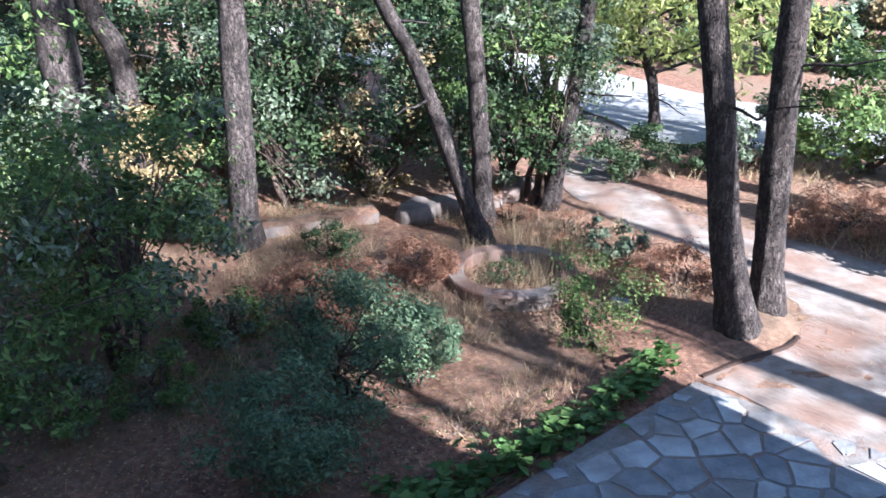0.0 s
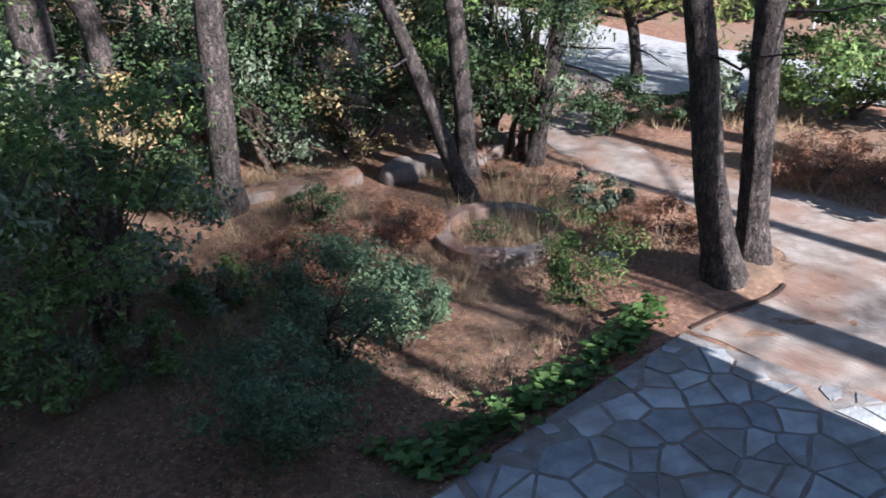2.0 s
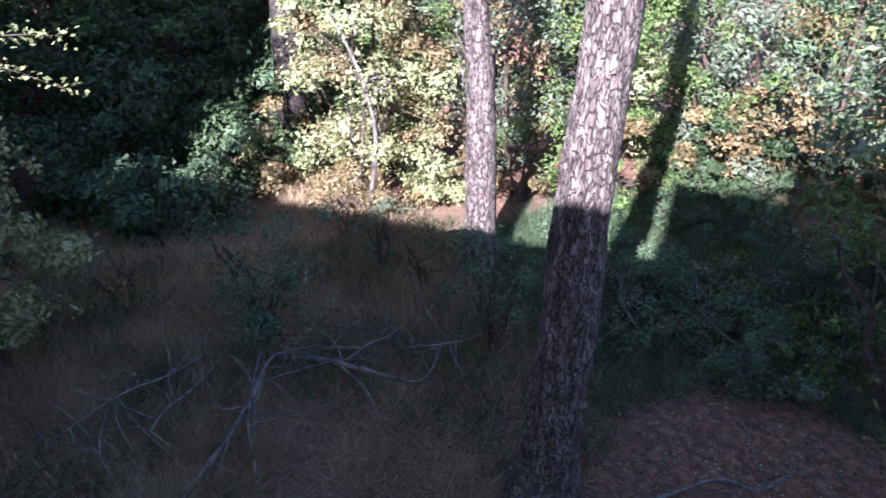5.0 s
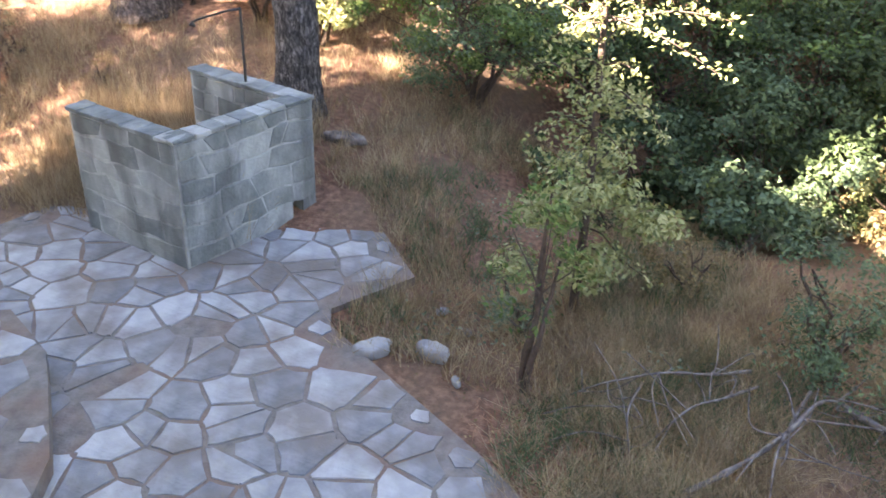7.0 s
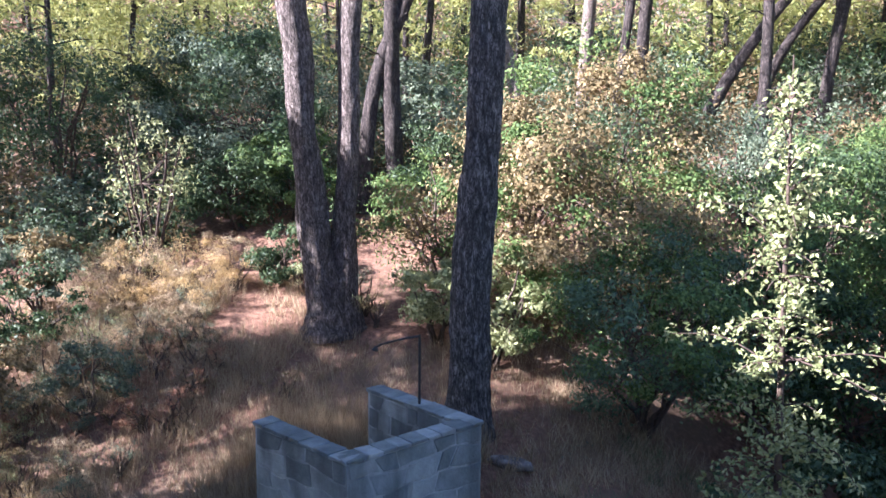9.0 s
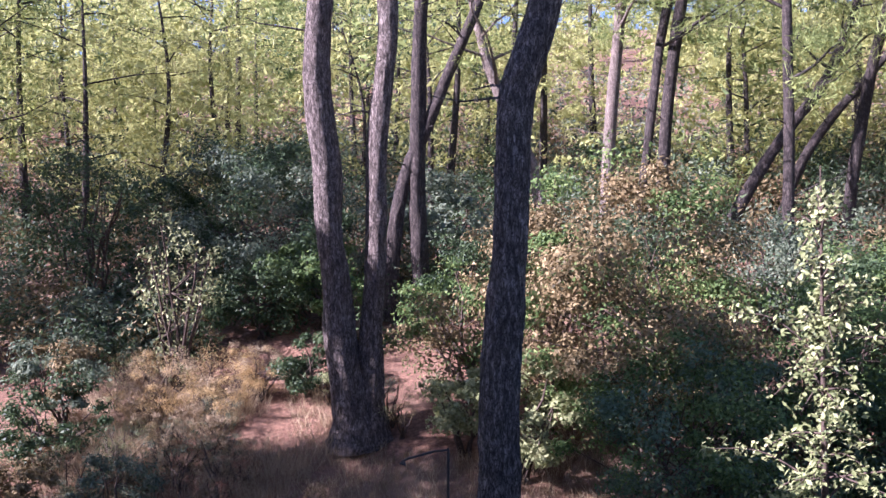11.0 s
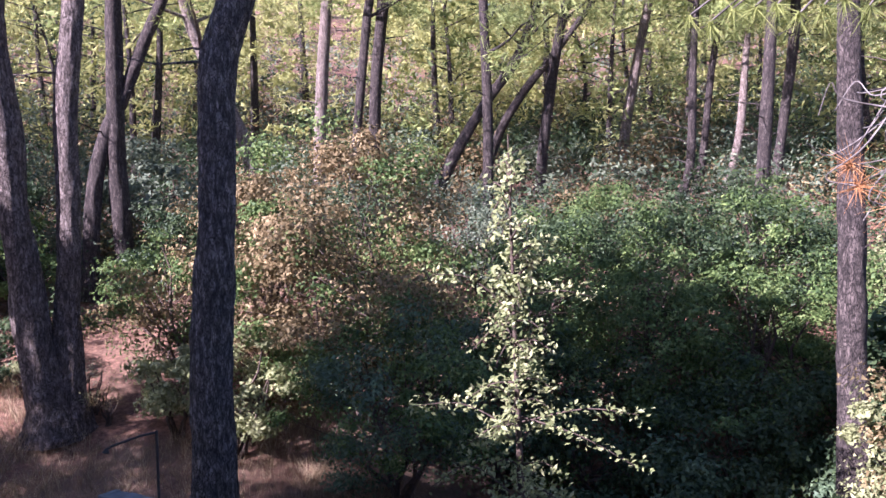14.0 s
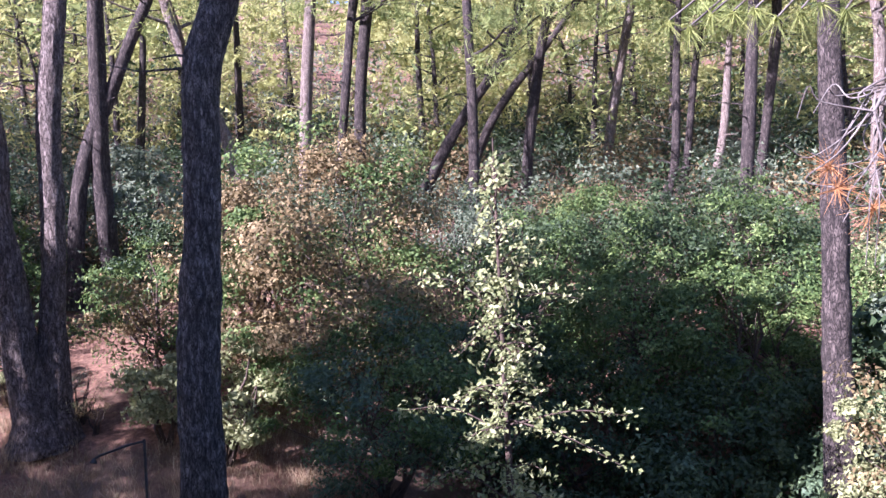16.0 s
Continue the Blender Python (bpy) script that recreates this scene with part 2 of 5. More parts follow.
def h(x, y):
    """Height of the ground: level yard, a gully to the west and the slope beyond it."""
    x, y = np.asarray(x, float), np.asarray(y, float)
    s = -x
    z = 0.26 * np.clip(s - 8, 0, 18) + 0.25 * np.clip(s - 26, 0, 160)
    side = 1 / (1 + np.exp(-(y + 2.5) * 1.1))
    z = z - 2.3 * side * np.exp(-((s - 13.5) / 3.6) ** 2)
    z = z * (1 - 0.8 * np.clip((y - 4) / 14, 0, 1) * np.exp(-(np.clip(s - 8, 0, 99) / 14) ** 2)) + 0.09 * np.clip(-y - 9, 0, 90) * np.clip((s - 4) / 6, 0, 1)
    z = z + 0.05 * np.clip(y - 30, 0, 200)
    near = np.clip((np.hypot(x + 1, y - 1) - 4.5) / 3, 0, 1)
    return z + near * 0.07 * (np.sin(x * 1.1 + 0.5 * y) * np.cos(y * 0.9 - 0.3 * x) + 0.5 * np.sin(2.3 * x - 1.7 * y)) * (np.hypot(x, y) > 6) * (1 / (1 + np.exp((x - 0.6) * 3))) * np.clip((np.hypot(x + 6, y + 4) - 4.2) / 1.5, 0, 1)


def raw(name, v, f, material, parent=None, smooth=False):
    me = bpy.data.meshes.new(name)
    me.from_pydata(v.tolist() if hasattr(v, "tolist") else v, [], f.tolist() if hasattr(f, "tolist") else f)
    me.materials.append(material)
    if smooth:
        me.shade_smooth()
    ob = new(name, me)
    ob.parent = parent
    return ob


def thing(name, x, y, z, label, category, group=""):
    e = new(name)
    e.location = (x, y, z)
    return tagged(e, label, category, group)


def part(name, bm, material, parent, label=""):
    me = bpy.data.meshes.new(name)
    bm.to_mesh(me)
    bm.free()
    me.materials.append(material)
    ob = new(name, me)
    ob.parent = parent
    if label:
        ob["label"] = label
    return ob


def unit(v):
    return v / np.maximum(np.linalg.norm(v, axis=-1, keepdims=True), 1e-9)


def leaves(p, size, out, aspect=0.45, up=0.45, wild=0.55, tri=False):
    """Rhombic (or plain pointed) leaves at points p; out: the way outwards. Returns vertices and faces."""
    n = len(p)
    nrm = unit(out * 0.8 + np.array([0, 0, up]) + rng.normal(0, wild, (n, 3)))
    ax = unit(np.cross(nrm, rng.normal(0, 1, (n, 3))))
    sd = np.cross(nrm, ax)
    L = size * rng.uniform(0.6, 1.3, (n, 1))
    if tri:
        v = np.stack([p - ax * L * 0.5 - sd * L * aspect * 0.5, p - ax * L * 0.35 + sd * L * aspect * 0.5, p + ax * L * 0.5], 1).reshape(-1, 3)
        return v, np.arange(3 * n).reshape(-1, 3)
    a = p - ax * L * 0.5
    b = p + sd * L * aspect * 0.5 + nrm * L * 0.08
    c = p + ax * L * 0.5
    d = p - sd * L * aspect * 0.5 + nrm * L * 0.08
    v = np.stack([a, b, c, d], 1).reshape(-1, 3)
    return v, np.arange(4 * n).reshape(-1, 4)


def blades(p, length, width, way):
    """Thin triangles from p along way."""
    n = len(p)
    sd = unit(np.cross(way, rng.normal(0, 1, (n, 3))))
    L = length * rng.uniform(0.6, 1.25, (n, 1))
    v = np.stack([p - sd * width * 0.5, p + sd * width * 0.5, p + way * L], 1).reshape(-1, 3)
    return v, np.arange(3 * n).reshape(-1, 3)


def merge(parts):
    vs, fs, o = [], [], 0
    for v, f in parts:
        vs.append(np.asarray(v, float))
        fs += (np.asarray(f) + o).tolist()
        o += len(v)
    return np.concatenate(vs), fs


def tube(pts, radii, sides=8, rough=0.0, wave=0.0, seed=0):
    """A tapered tube along points, with a rough skin; closed at the tip."""
    pts, radii = np.asarray(pts, float), np.asarray(radii, float)
    n = len(pts)
    d = unit(np.gradient(pts, axis=0))
    ref = np.array([1.0, 0.2, 0.1]) if abs(d[0][0]) < 0.8 else np.array([0.1, 1.0, 0.2])
    u = unit(np.cross(d, ref))
    w = np.cross(d, u)
    a = np.linspace(0, 2 * np.pi, sides, endpoint=False)
    r = radii[:, None] * np.ones(sides)
    if rough:
        rs = np.random.default_rng(seed)
        k = rs.integers(3, 9, 5)
        r = r * (1 + wave * np.sin(a * 2 + rs.uniform(0, 6))[None, :] * 0.5)
        col = rs.normal(0, 1, (n, sides))
        col = (col + np.roll(col, 1, 0) + np.roll(col, 2, 0) + np.roll(col, 3, 0)) / 2
        r = r * (1 + rough * col)
    ring = pts[:, None] + r[:, :, None] * (u[:, None] * np.cos(a)[None, :, None] + w[:, None] * np.sin(a)[None, :, None])
    v = ring.reshape(-1, 3)
    i = np.arange(n - 1)[:, None] * sides + np.arange(sides)[None]
    j = np.arange(n - 1)[:, None] * sides + (np.arange(sides)[None] + 1) % sides
    f = np.stack([i, j, j + sides, i + sides], -1).reshape(-1, 4)
    return v, f


def curve(ctrl, n):
    """Smooth points (and radii) through control rows by Catmull-Rom."""
    c = np.asarray(ctrl, float)
    c = np.vstack([2 * c[0] - c[1], c, 2 * c[-1] - c[-2]])
    out = []
    for t in np.linspace(0, len(c) - 3 - 1e-6, n):
        k = int(t)
        s = t - k
        p0, p1, p2, p3 = c[k:k + 4]
        out.append(0.5 * (2 * p1 + (p2 - p0) * s + (2 * p0 - 5 * p1 + 4 * p2 - p3) * s * s + (3 * p1 - p0 - 3 * p2 + p3) * s ** 3))
    return np.array(out)


# ---- ground ----
def ground():
    g = np.concatenate([-np.geomspace(400, 24, 36)[:-1], np.linspace(-24, 24, 129), np.geomspace(24, 400, 36)[1:]])
    X, Y = np.meshgrid(g, g)
    v = np.stack([X, Y, h(X, Y) - 0.03], -1).reshape(-1, 3)
    n = len(g)
    i = (np.arange(n - 1)[:, None] * n + np.arange(n - 1)[None]).ravel()
    ob = raw("ground", v, np.stack([i, i + 1, i + n + 1, i + n], 1), SOIL, smooth=True)
    return tagged(ob, "reddish-brown soil covered in fallen pine needles and leaves", "ground", kind="structure")


def sheet(name, outline, material, label, category, lift=0.005, wob=0.06, step=0.35):
    """A thin patch on level ground inside an uneven outline."""
    o = np.array(outline, float)
    pts = []
    for p, q in zip(o, np.roll(o, -1, 0)):
        n = max(1, int(np.linalg.norm(q - p) / step))
        for k in range(n):
            pts.append(p + (q - p) * k / n + (rng.normal(0, wob, 2) if 0 < k else 0))
    bm = bmesh.new()
    f = bm.faces.new([bm.verts.new((x, y, lift)) for x, y in pts])
    if f.normal.z < 0:
        f.normal_flip()
    bmesh.ops.triangulate(bm, faces=[f])
    ob = part(name, bm, material, None)
    return tagged(ob, label, category, kind="structure")


def inside(x, y, o):
    c = False
    for (ax, ay), (bx, by) in zip(o, np.roll(o, 1, 0)):
        if (ay > y) != (by > y) and x < (bx - ax) * (y - ay) / (by - ay) + ax:
            c = not c
    return c


ground()
sheet("road", [(2.4, 19.0), (3.3, 17.8), (3.7, 16.7), (4.1, 15.9), (5, 15.55), (6.5, 15.3), (9, 14.4), (14, 12.2), (40, 5), (40, 8.5), (14, 14.9), (9.6, 16.6), (8.0, 18), (6.5, 19.2), (5.1, 21), (2.5, 24.5), (-8, 33), (-10, 30)], ROAD, "sunlit pale grey asphalt road behind the trees", "road", 0.02, 0.05, 0.6)
sheet("driveway", [(2.7, 7.5), (4.0, 8.34), (4.3, 9.2), (3.6, 10.6), (2.9, 11.5), (2.0, 13.2), (2.1, 15), (2.8, 17), (2.4, 19.2), (4.2, 17.2), (3.3, 16), (2.9, 14.2), (3.9, 12.1), (5.2, 11.0), (6.8, 9.2), (9, 8), (14, 6.5), (30, 2), (30, -10), (9.3, 0.85)], DIRT, "dusty concrete driveway strewn with pine needles", "driveway", -0.021)

# ---- trees ----
def needle_clumps(centres, per, radius, length, width):
    n = len(centres)
    c = np.repeat(centres, per, 0) + rng.normal(0, radius, (n * per, 3)) * np.array([1, 1, 0.6])
    way = unit(rng.normal(0, 1, c.shape) + np.array([0, 0, 0.45]))
    return blades(c, length, width, way)


def pine(rows, height, label, material=None, crown=1.0, sides=20, stubs=4, limbs=12, group="pines", low=0.55, needle=None, per=26):
    """A pine through (x, y, z, r) rows, drawn on up to its height, with limbs and needle tufts."""
    rows = [list(r) for r in rows]
    x, y = rows[0][0], rows[0][1]
    gz = float(h(x, y))
    if rows[0][2] > gz + 0.15:
        a, b = rows[0], rows[1]
        k = (a[2] - gz) / max(b[2] - a[2], 0.3)
        k = min(k, 1.2)
        rows.insert(0, [a[0] - (b[0] - a[0]) * k * 0.6, a[1] - (b[1] - a[1]) * k * 0.6, gz - 0.1, a[3] * 1.12])
    else:
        rows[0][2] = gz - 0.12
    last, prev = np.array(rows[-1]), np.array(rows[-2])
    d = (last - prev)[:3]
    d = d / max(d[2], 0.3)
    top = gz + height
    z, p, r = last[2], last[:3].copy(), last[3]
    while z < top - 0.1:
        stepz = min(1.6, top - z)
        d = d * 0.7 + np.array([rng.normal(0, 0.06), rng.normal(0, 0.06), 0.3])
        d[2] = 1
        p = p + d * stepz
        z += stepz
        r = max(last[3] * (1 - 0.85 * (z - last[2]) / max(top - last[2], 0.1)), 0.02)
        rows.append([*p, r])
    c = curve(rows, int(10 + (9 if sides > 12 else 4) * height))
    base = c[0].copy()
    flare = np.clip(1.35 - (c[:, 2] - gz) * 0.8, 1, 1.35)
    t = thing("pine_tree", base[0], base[1], gz, label, "tree", group)
    off = np.array([base[0], base[1], gz])
    v, f = tube(c[:, :3] - off, c[:, 3] * flare, sides, 0.035, 0.1, int(abs(base[0] * 977 + base[1] * 131)))
    raw("trunk", v, f, material or BARK, t, True)
    seg, tips = [], []
    for k in range(limbs):
        u = low + (1 - low) * (k + rng.uniform(0, 1)) / limbs
        q = c[min(int(u * len(c)), len(c) - 2)]
        az = k * 2.4 + rng.uniform(0, 1.0)
        L = crown * height * (0.26 - 0.17 * (u - low) / (1 - low)) * rng.uniform(0.7, 1.25)
        way = np.array([math.cos(az), math.sin(az), rng.uniform(0.0, 0.5)])
        s = np.linspace(0, 1, 6)[:, None]
        bend = np.array([rng.normal(0, 0.12), rng.normal(0, 0.12), 0.15]) * L
        pts = q[:3] - off + way * L * s + bend * s * s + rng.normal(0, 0.03 * L, (6, 3)) * s
        seg.append(tube(pts, np.linspace(max(q[3] * 0.4, 0.015), 0.008, 6), 5))
        for j in (2, 3, 4, 5):
            for _ in range(3):
                tips.append(pts[j] + rng.normal(0, 0.12 * L + 0.08, 3))
    if seg:
        v, f = merge(seg)
        raw("branchwork", v, f, material or BARK, t, True)["kind"] = "stuff"
        v, f = needle_clumps(np.array(tips), per, 0.13 * crown + 0.05, 0.2 if limbs != 15 else 0.3, 0.012 + 0.0006 * height + (0.045 if limbs in (22, 24) else 0.012 if limbs == 15 else 0))
        raw("crown", v, f, needle or NEEDLE, t)
    for k in range(stubs):
        q = c[int(len(c) * rng.uniform(0.12, low))]
        az = rng.uniform(0, 6.28)
        L = rng.uniform(0.12, 0.3) if k % 2 else rng.uniform(0.5, 1.4)
        s = np.linspace(0, 1, 5)[:, None]
        pts = q[:3] - off + np.array([math.cos(az), math.sin(az), rng.uniform(-0.2, 0.5)]) * L * s + rng.normal(0, 0.05 * L, (5, 3)) * s
        v, f = tube(pts, np.linspace(0.022, 0.007, 5), 5)
        raw("dead_branch", v, f, material or BARK, t, True)
    return t


PL = "tall pine with dark furrowed bark rising from the needle-covered ground"
pine([(-2.68, 10.94, 0, 0.195), (-2.63, 10.95, 1.45, 0.179), (-2.57, 10.97, 3.25, 0.161)], 12, "pine with grey trunk sunlit near its foot")
pine([(0.63, 11.08, 0, 0.134), (0.32, 11.09, 0.71, 0.123), (-0.06, 11.09, 1.8, 0.111), (-0.38, 11.08, 2.61, 0.101), (-0.72, 11.05, 3.24, 0.098)], 9.5, "slender pine trunk leaning steeply beside an upright one")
pine([(0.64, 11.61, 0, 0.139), (0.53, 11.61, 1.67, 0.124), (0.39, 11.62, 3.17, 0.118)], 12, PL)
pine([(1.64, 12.44, -0, 0.13), (1.84, 12.42, 1.13, 0.117), (1.98, 12.4, 2.21, 0.109), (2.05, 12.38, 3.08, 0.102)], 11, "pine trunk leaning slightly, its foot in sun")
pine([(4.2, 16.72, -0, 0.101), (4.06, 16.75, 0.92, 0.099), (3.84, 16.8, 1.67, 0.098), (3.75, 16.82, 2.51, 0.085)], 7, "small sunlit pine with low bright crown by the road", low=0.2, limbs=24, crown=1.35, per=34)
pine([(3.38, 8.5, 0, 0.208), (3.09, 8.6, 1.22, 0.17), (2.91, 8.66, 2.44, 0.15), (2.71, 8.72, 3.55, 0.144)], 12, "stout pine with deeply furrowed bark, one of a close pair", group="pair of pines by the driveway", sides=32, crown=1.1, limbs=14, per=30, low=0.55)
pine([(3.83, 8.99, -0, 0.185), (3.75, 9.02, 1.05, 0.165), (3.69, 9.05, 2.34, 0.151), (3.66, 9.06, 3.51, 0.143)], 13, "stout pine with deeply furrowed bark, one of a close pair", group="pair of pines by the driveway", sides=32, crown=1.1, limbs=14, per=30, low=0.55)
pine([(8.31, 13.17, -0, 0.143), (8.13, 13.28, 1.18, 0.139), (7.97, 13.37, 2.07, 0.136)], 11, PL)
pine([(8.61, 13.43, -0, 0.117), (8.51, 13.49, 1.11, 0.123), (8.41, 13.55, 2.03, 0.12)], 11, PL)
pine([(-4.11, 10.08, 0.2, 0.218), (-4.26, 10.01, 1.36, 0.207), (-4.37, 9.96, 2.55, 0.214), (-4.36, 9.97, 3.38, 0.207)], 12, "dark pine trunk half hidden behind shrubs")
pine([(-4.46, 12.09, 1.53, 0.183), (-4.52, 12.07, 2.42, 0.165), (-4.8, 11.96, 3.12, 0.153)], 11, "dark pine trunk leaning among the shrubs")
pine([(-4.37, 2.68, 0, 0.232), (-4.34, 2.72, 1.38, 0.207), (-4.34, 2.73, 2.37, 0.185), (-4.32, 2.75, 3.01, 0.174), (-4.3, 2.77, 3.66, 0.163)], 13, "thick pine, its upper trunk in full sun", BARK_SUNLIT, sides=36, low=0.7)
pine([(-7.67, 3.91, -0, 0.188), (-7.69, 3.88, 1.03, 0.172), (-7.71, 3.84, 1.95, 0.147), (-7.75, 3.77, 2.79, 0.134)], 12, "pine trunk in sun before sunlit shrubs", BARK_SUNLIT, low=0.6)
pine([(-10.5, -4.92, 0, 0.29), (-10.54, -4.86, 1.41, 0.262), (-10.54, -4.87, 2.13, 0.251), (-10.54, -4.85, 2.85, 0.246), (-10.57, -4.8, 3.57, 0.232), (-10.58, -4.76, 4.29, 0.212), (-10.6, -4.73, 5.01, 0.214), (-10.6, -4.71, 5.73, 0.217), (-10.62, -4.66, 6.45, 0.219), (-10.71, -4.44, 7.17, 0.21), (-10.77, -4.28, 7.89, 0.195)], 13, "crooked grey pine behind the stone shower", BARK_GREY, sides=36, low=0.72)
TB = "pale sunlit pine trunk, one of a pair forked at the ground"
pine([(-12.65, -8.37, 1.46, 0.36), (-12.53, -8.56, 2.68, 0.29), (-12.49, -8.62, 3.62, 0.247), (-12.41, -8.73, 4.64, 0.218), (-12.39, -8.76, 5.75, 0.25), (-12.31, -8.89, 6.96, 0.236), (-12.31, -8.88, 7.89, 0.214), (-12.35, -8.82, 8.82, 0.2)], 13, TB, BARK_SUNLIT, group="forked pair of pines", sides=32, low=0.72)
pine([(-12.78, -8.2, 1.5, 0.29), (-12.8, -8.16, 2.86, 0.195), (-12.83, -8.11, 3.79, 0.172), (-12.85, -8.08, 4.83, 0.171), (-12.85, -8.07, 6.05, 0.172), (-12.91, -7.97, 7.18, 0.164), (-12.95, -7.91, 8.03, 0.166), (-12.94, -7.93, 8.87, 0.17)], 13, TB, BARK_SUNLIT, group="forked pair of pines", sides=32, low=0.72)
SL = "slim pine on the far slope"
pine([(-18, -9.99, 3.96, 0.208), (-17.97, -10.06, 5.52, 0.195), (-17.98, -10.03, 7.21, 0.182), (-18, -10.01, 9.15, 0.169), (-18.03, -9.95, 10.45, 0.156)], 13, SL, low=0.6)
pine([(-17.74, -10.46, 5, 0.168), (-17.88, -10.21, 6.17, 0.155), (-18.06, -9.9, 6.95, 0.143), (-18.29, -9.43, 8.25, 0.13), (-18.6, -8.78, 9.95, 0.117), (-18.64, -8.7, 10.47, 0.104)], 12, "leaning slim pine crossing its neighbour", low=0.6)
pine([(-20.2, -7.46, 3.92, 0.178), (-20.08, -7.81, 5.28, 0.164), (-19.98, -8.06, 6.38, 0.151), (-19.67, -8.82, 8.16, 0.137)], 9, "pale pine trunk leaning across the slope", BARK_PALE)
pine([(-25.36, -7.73, 5.08, 0.185), (-25.4, -7.59, 7.94, 0.185), (-25.45, -7.39, 10.46, 0.168), (-25.48, -7.28, 12.14, 0.151)], 12, SL, BARK_PALE, low=0.4, limbs=15, per=44, crown=0.9, sides=12, needle=NEEDLE_MID, stubs=9)
pine([(-25.62, -6.76, 5.24, 0.134), (-25.68, -6.48, 7.92, 0.134), (-25.74, -6.24, 10.08, 0.134), (-25.81, -5.91, 12.07, 0.133)], 12, SL, low=0.4, limbs=15, per=44, crown=0.9, sides=12, needle=NEEDLE_MID, stubs=9)
pine([(-25.76, -6.16, 5.57, 0.2), (-25.78, -6.05, 7.91, 0.183), (-25.84, -5.79, 10.4, 0.183), (-25.88, -5.56, 12.05, 0.166)], 12, SL, low=0.4, limbs=15, per=44, crown=0.9, sides=12, needle=NEEDLE_MID, stubs=9)
pine([(-25.1, -4.22, 4.7, 0.174), (-25.18, -3.58, 5.99, 0.157), (-25.26, -2.83, 7.22, 0.14), (-25.33, -1.95, 8.42, 0.138), (-25.35, -1.52, 9.31, 0.122)], 8, "pine leaning hard over the slope")
pine([(-22.28, -2.46, 3.91, 0.15), (-22.29, -2.43, 6.64, 0.137), (-22.28, -2.48, 8.69, 0.123), (-22.28, -2.53, 10.75, 0.11)], 11, SL, low=0.4, limbs=15, per=44, crown=0.9, sides=12, needle=NEEDLE_MID, stubs=9)
pine([(-26.36, -1.19, 5.83, 0.158), (-26.36, -0.97, 7.56, 0.158), (-26.37, -0.67, 9.28, 0.141), (-26.36, -0.16, 11.57, 0.125)], 12, SL, low=0.4, limbs=15, per=44, crown=0.9, sides=12, needle=NEEDLE_MID, stubs=9)
pine([(-27.29, -2.54, 6.57, 0.134), (-27.34, -1.75, 7.87, 0.132), (-27.36, -0.83, 8.97, 0.114)], 9, "pine leaning hard over the slope")
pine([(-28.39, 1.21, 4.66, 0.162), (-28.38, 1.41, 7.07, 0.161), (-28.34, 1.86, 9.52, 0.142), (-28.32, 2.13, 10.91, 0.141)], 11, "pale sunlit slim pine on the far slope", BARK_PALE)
pine([(-25.25, 2.59, 3.69, 0.127), (-25.21, 2.9, 5.5, 0.126), (-25.2, 2.98, 8.31, 0.11)], 10, SL, low=0.4, limbs=15, per=44, crown=0.9, sides=12, needle=NEEDLE_MID, stubs=9)
pine([(-26.19, 3.11, 3.56, 0.099), (-26.16, 3.35, 5.52, 0.098), (-26.12, 3.59, 7.94, 0.097)], 10, SL, low=0.4, limbs=15, per=44, crown=0.9, sides=12, needle=NEEDLE_MID, stubs=9)
pine([(-22.95, 4.26, 3.54, 0.171), (-22.92, 4.39, 6.09, 0.17), (-22.89, 4.52, 8.88, 0.14)], 11, SL, low=0.4, limbs=15, per=44, crown=0.9, sides=12, needle=NEEDLE_MID, stubs=9)
pine([(-26.06, 3.97, 4.04, 0.114), (-25.99, 4.35, 6.3, 0.113), (-25.96, 4.5, 8.21, 0.096)], 10, SL, BARK_PALE, low=0.4, limbs=15, per=44, crown=0.9, sides=12, needle=NEEDLE_MID, stubs=9)
pine([(-26.78, 5.47, 4.67, 0.15), (-26.71, 5.77, 7.14, 0.148), (-26.65, 6, 9.4, 0.147)], 11, SL, low=0.4, limbs=15, per=44, crown=0.9, sides=12, needle=NEEDLE_MID, stubs=9)
pine([(-11.9, 3.1, 1.67, 0.189), (-11.91, 3.06, 2.84, 0.167), (-11.91, 3.05, 4.29, 0.158), (-11.92, 3.01, 5.72, 0.143), (-11.93, 2.99, 7.14, 0.121)], 12, "dark straight pine beside a sunlit shrub", low=0.7)
pine([(-23.11, 7.4, 2.78, 0.142), (-23.1, 7.45, 5.33, 0.141), (-23.06, 7.54, 8.11, 0.126)], 10, SL, BARK_PALE, low=0.4, limbs=15, per=44, crown=0.9, sides=12, needle=NEEDLE_MID, stubs=9)
# unseen pines east and south of the house, added to dapple the yard
for x, y, hh in ((7.9, 3.4, 12), (11.8, 6.4, 9.5), (13.2, 8.2, 9), (10.5, -1.5, 12), (13, 5.5, 13), (9.8, 6.9, 11), (14, -3, 13), (12.5, 1.8, 12), (-5, -23, 13), (9.3, -2.2, 11), (11.6, -2.6, 12)):
    pine([(x, y, 0, .2), (x + .1, y, 3, .17), (x, y + .1, 6, .15)], hh, PL, limbs=16, per=22, sides=10)

for a, b in ((-12.4, -7.5), (-13.6, -9), (-20.8, -8), (-21.5, -7), (-23.5, -7.5), (-25.5, -8)):  # unseen grove beside the house, added to shade the path
    x, y = 0.7071 * (a - b), 0.7071 * (a + b)
    pine([(x, y, 0, .2), (x + .1, y, 2, .17), (x, y + .1, 4, .15)], 8.4, PL, sides=8, limbs=22, per=20, low=0.12, crown=1.25)

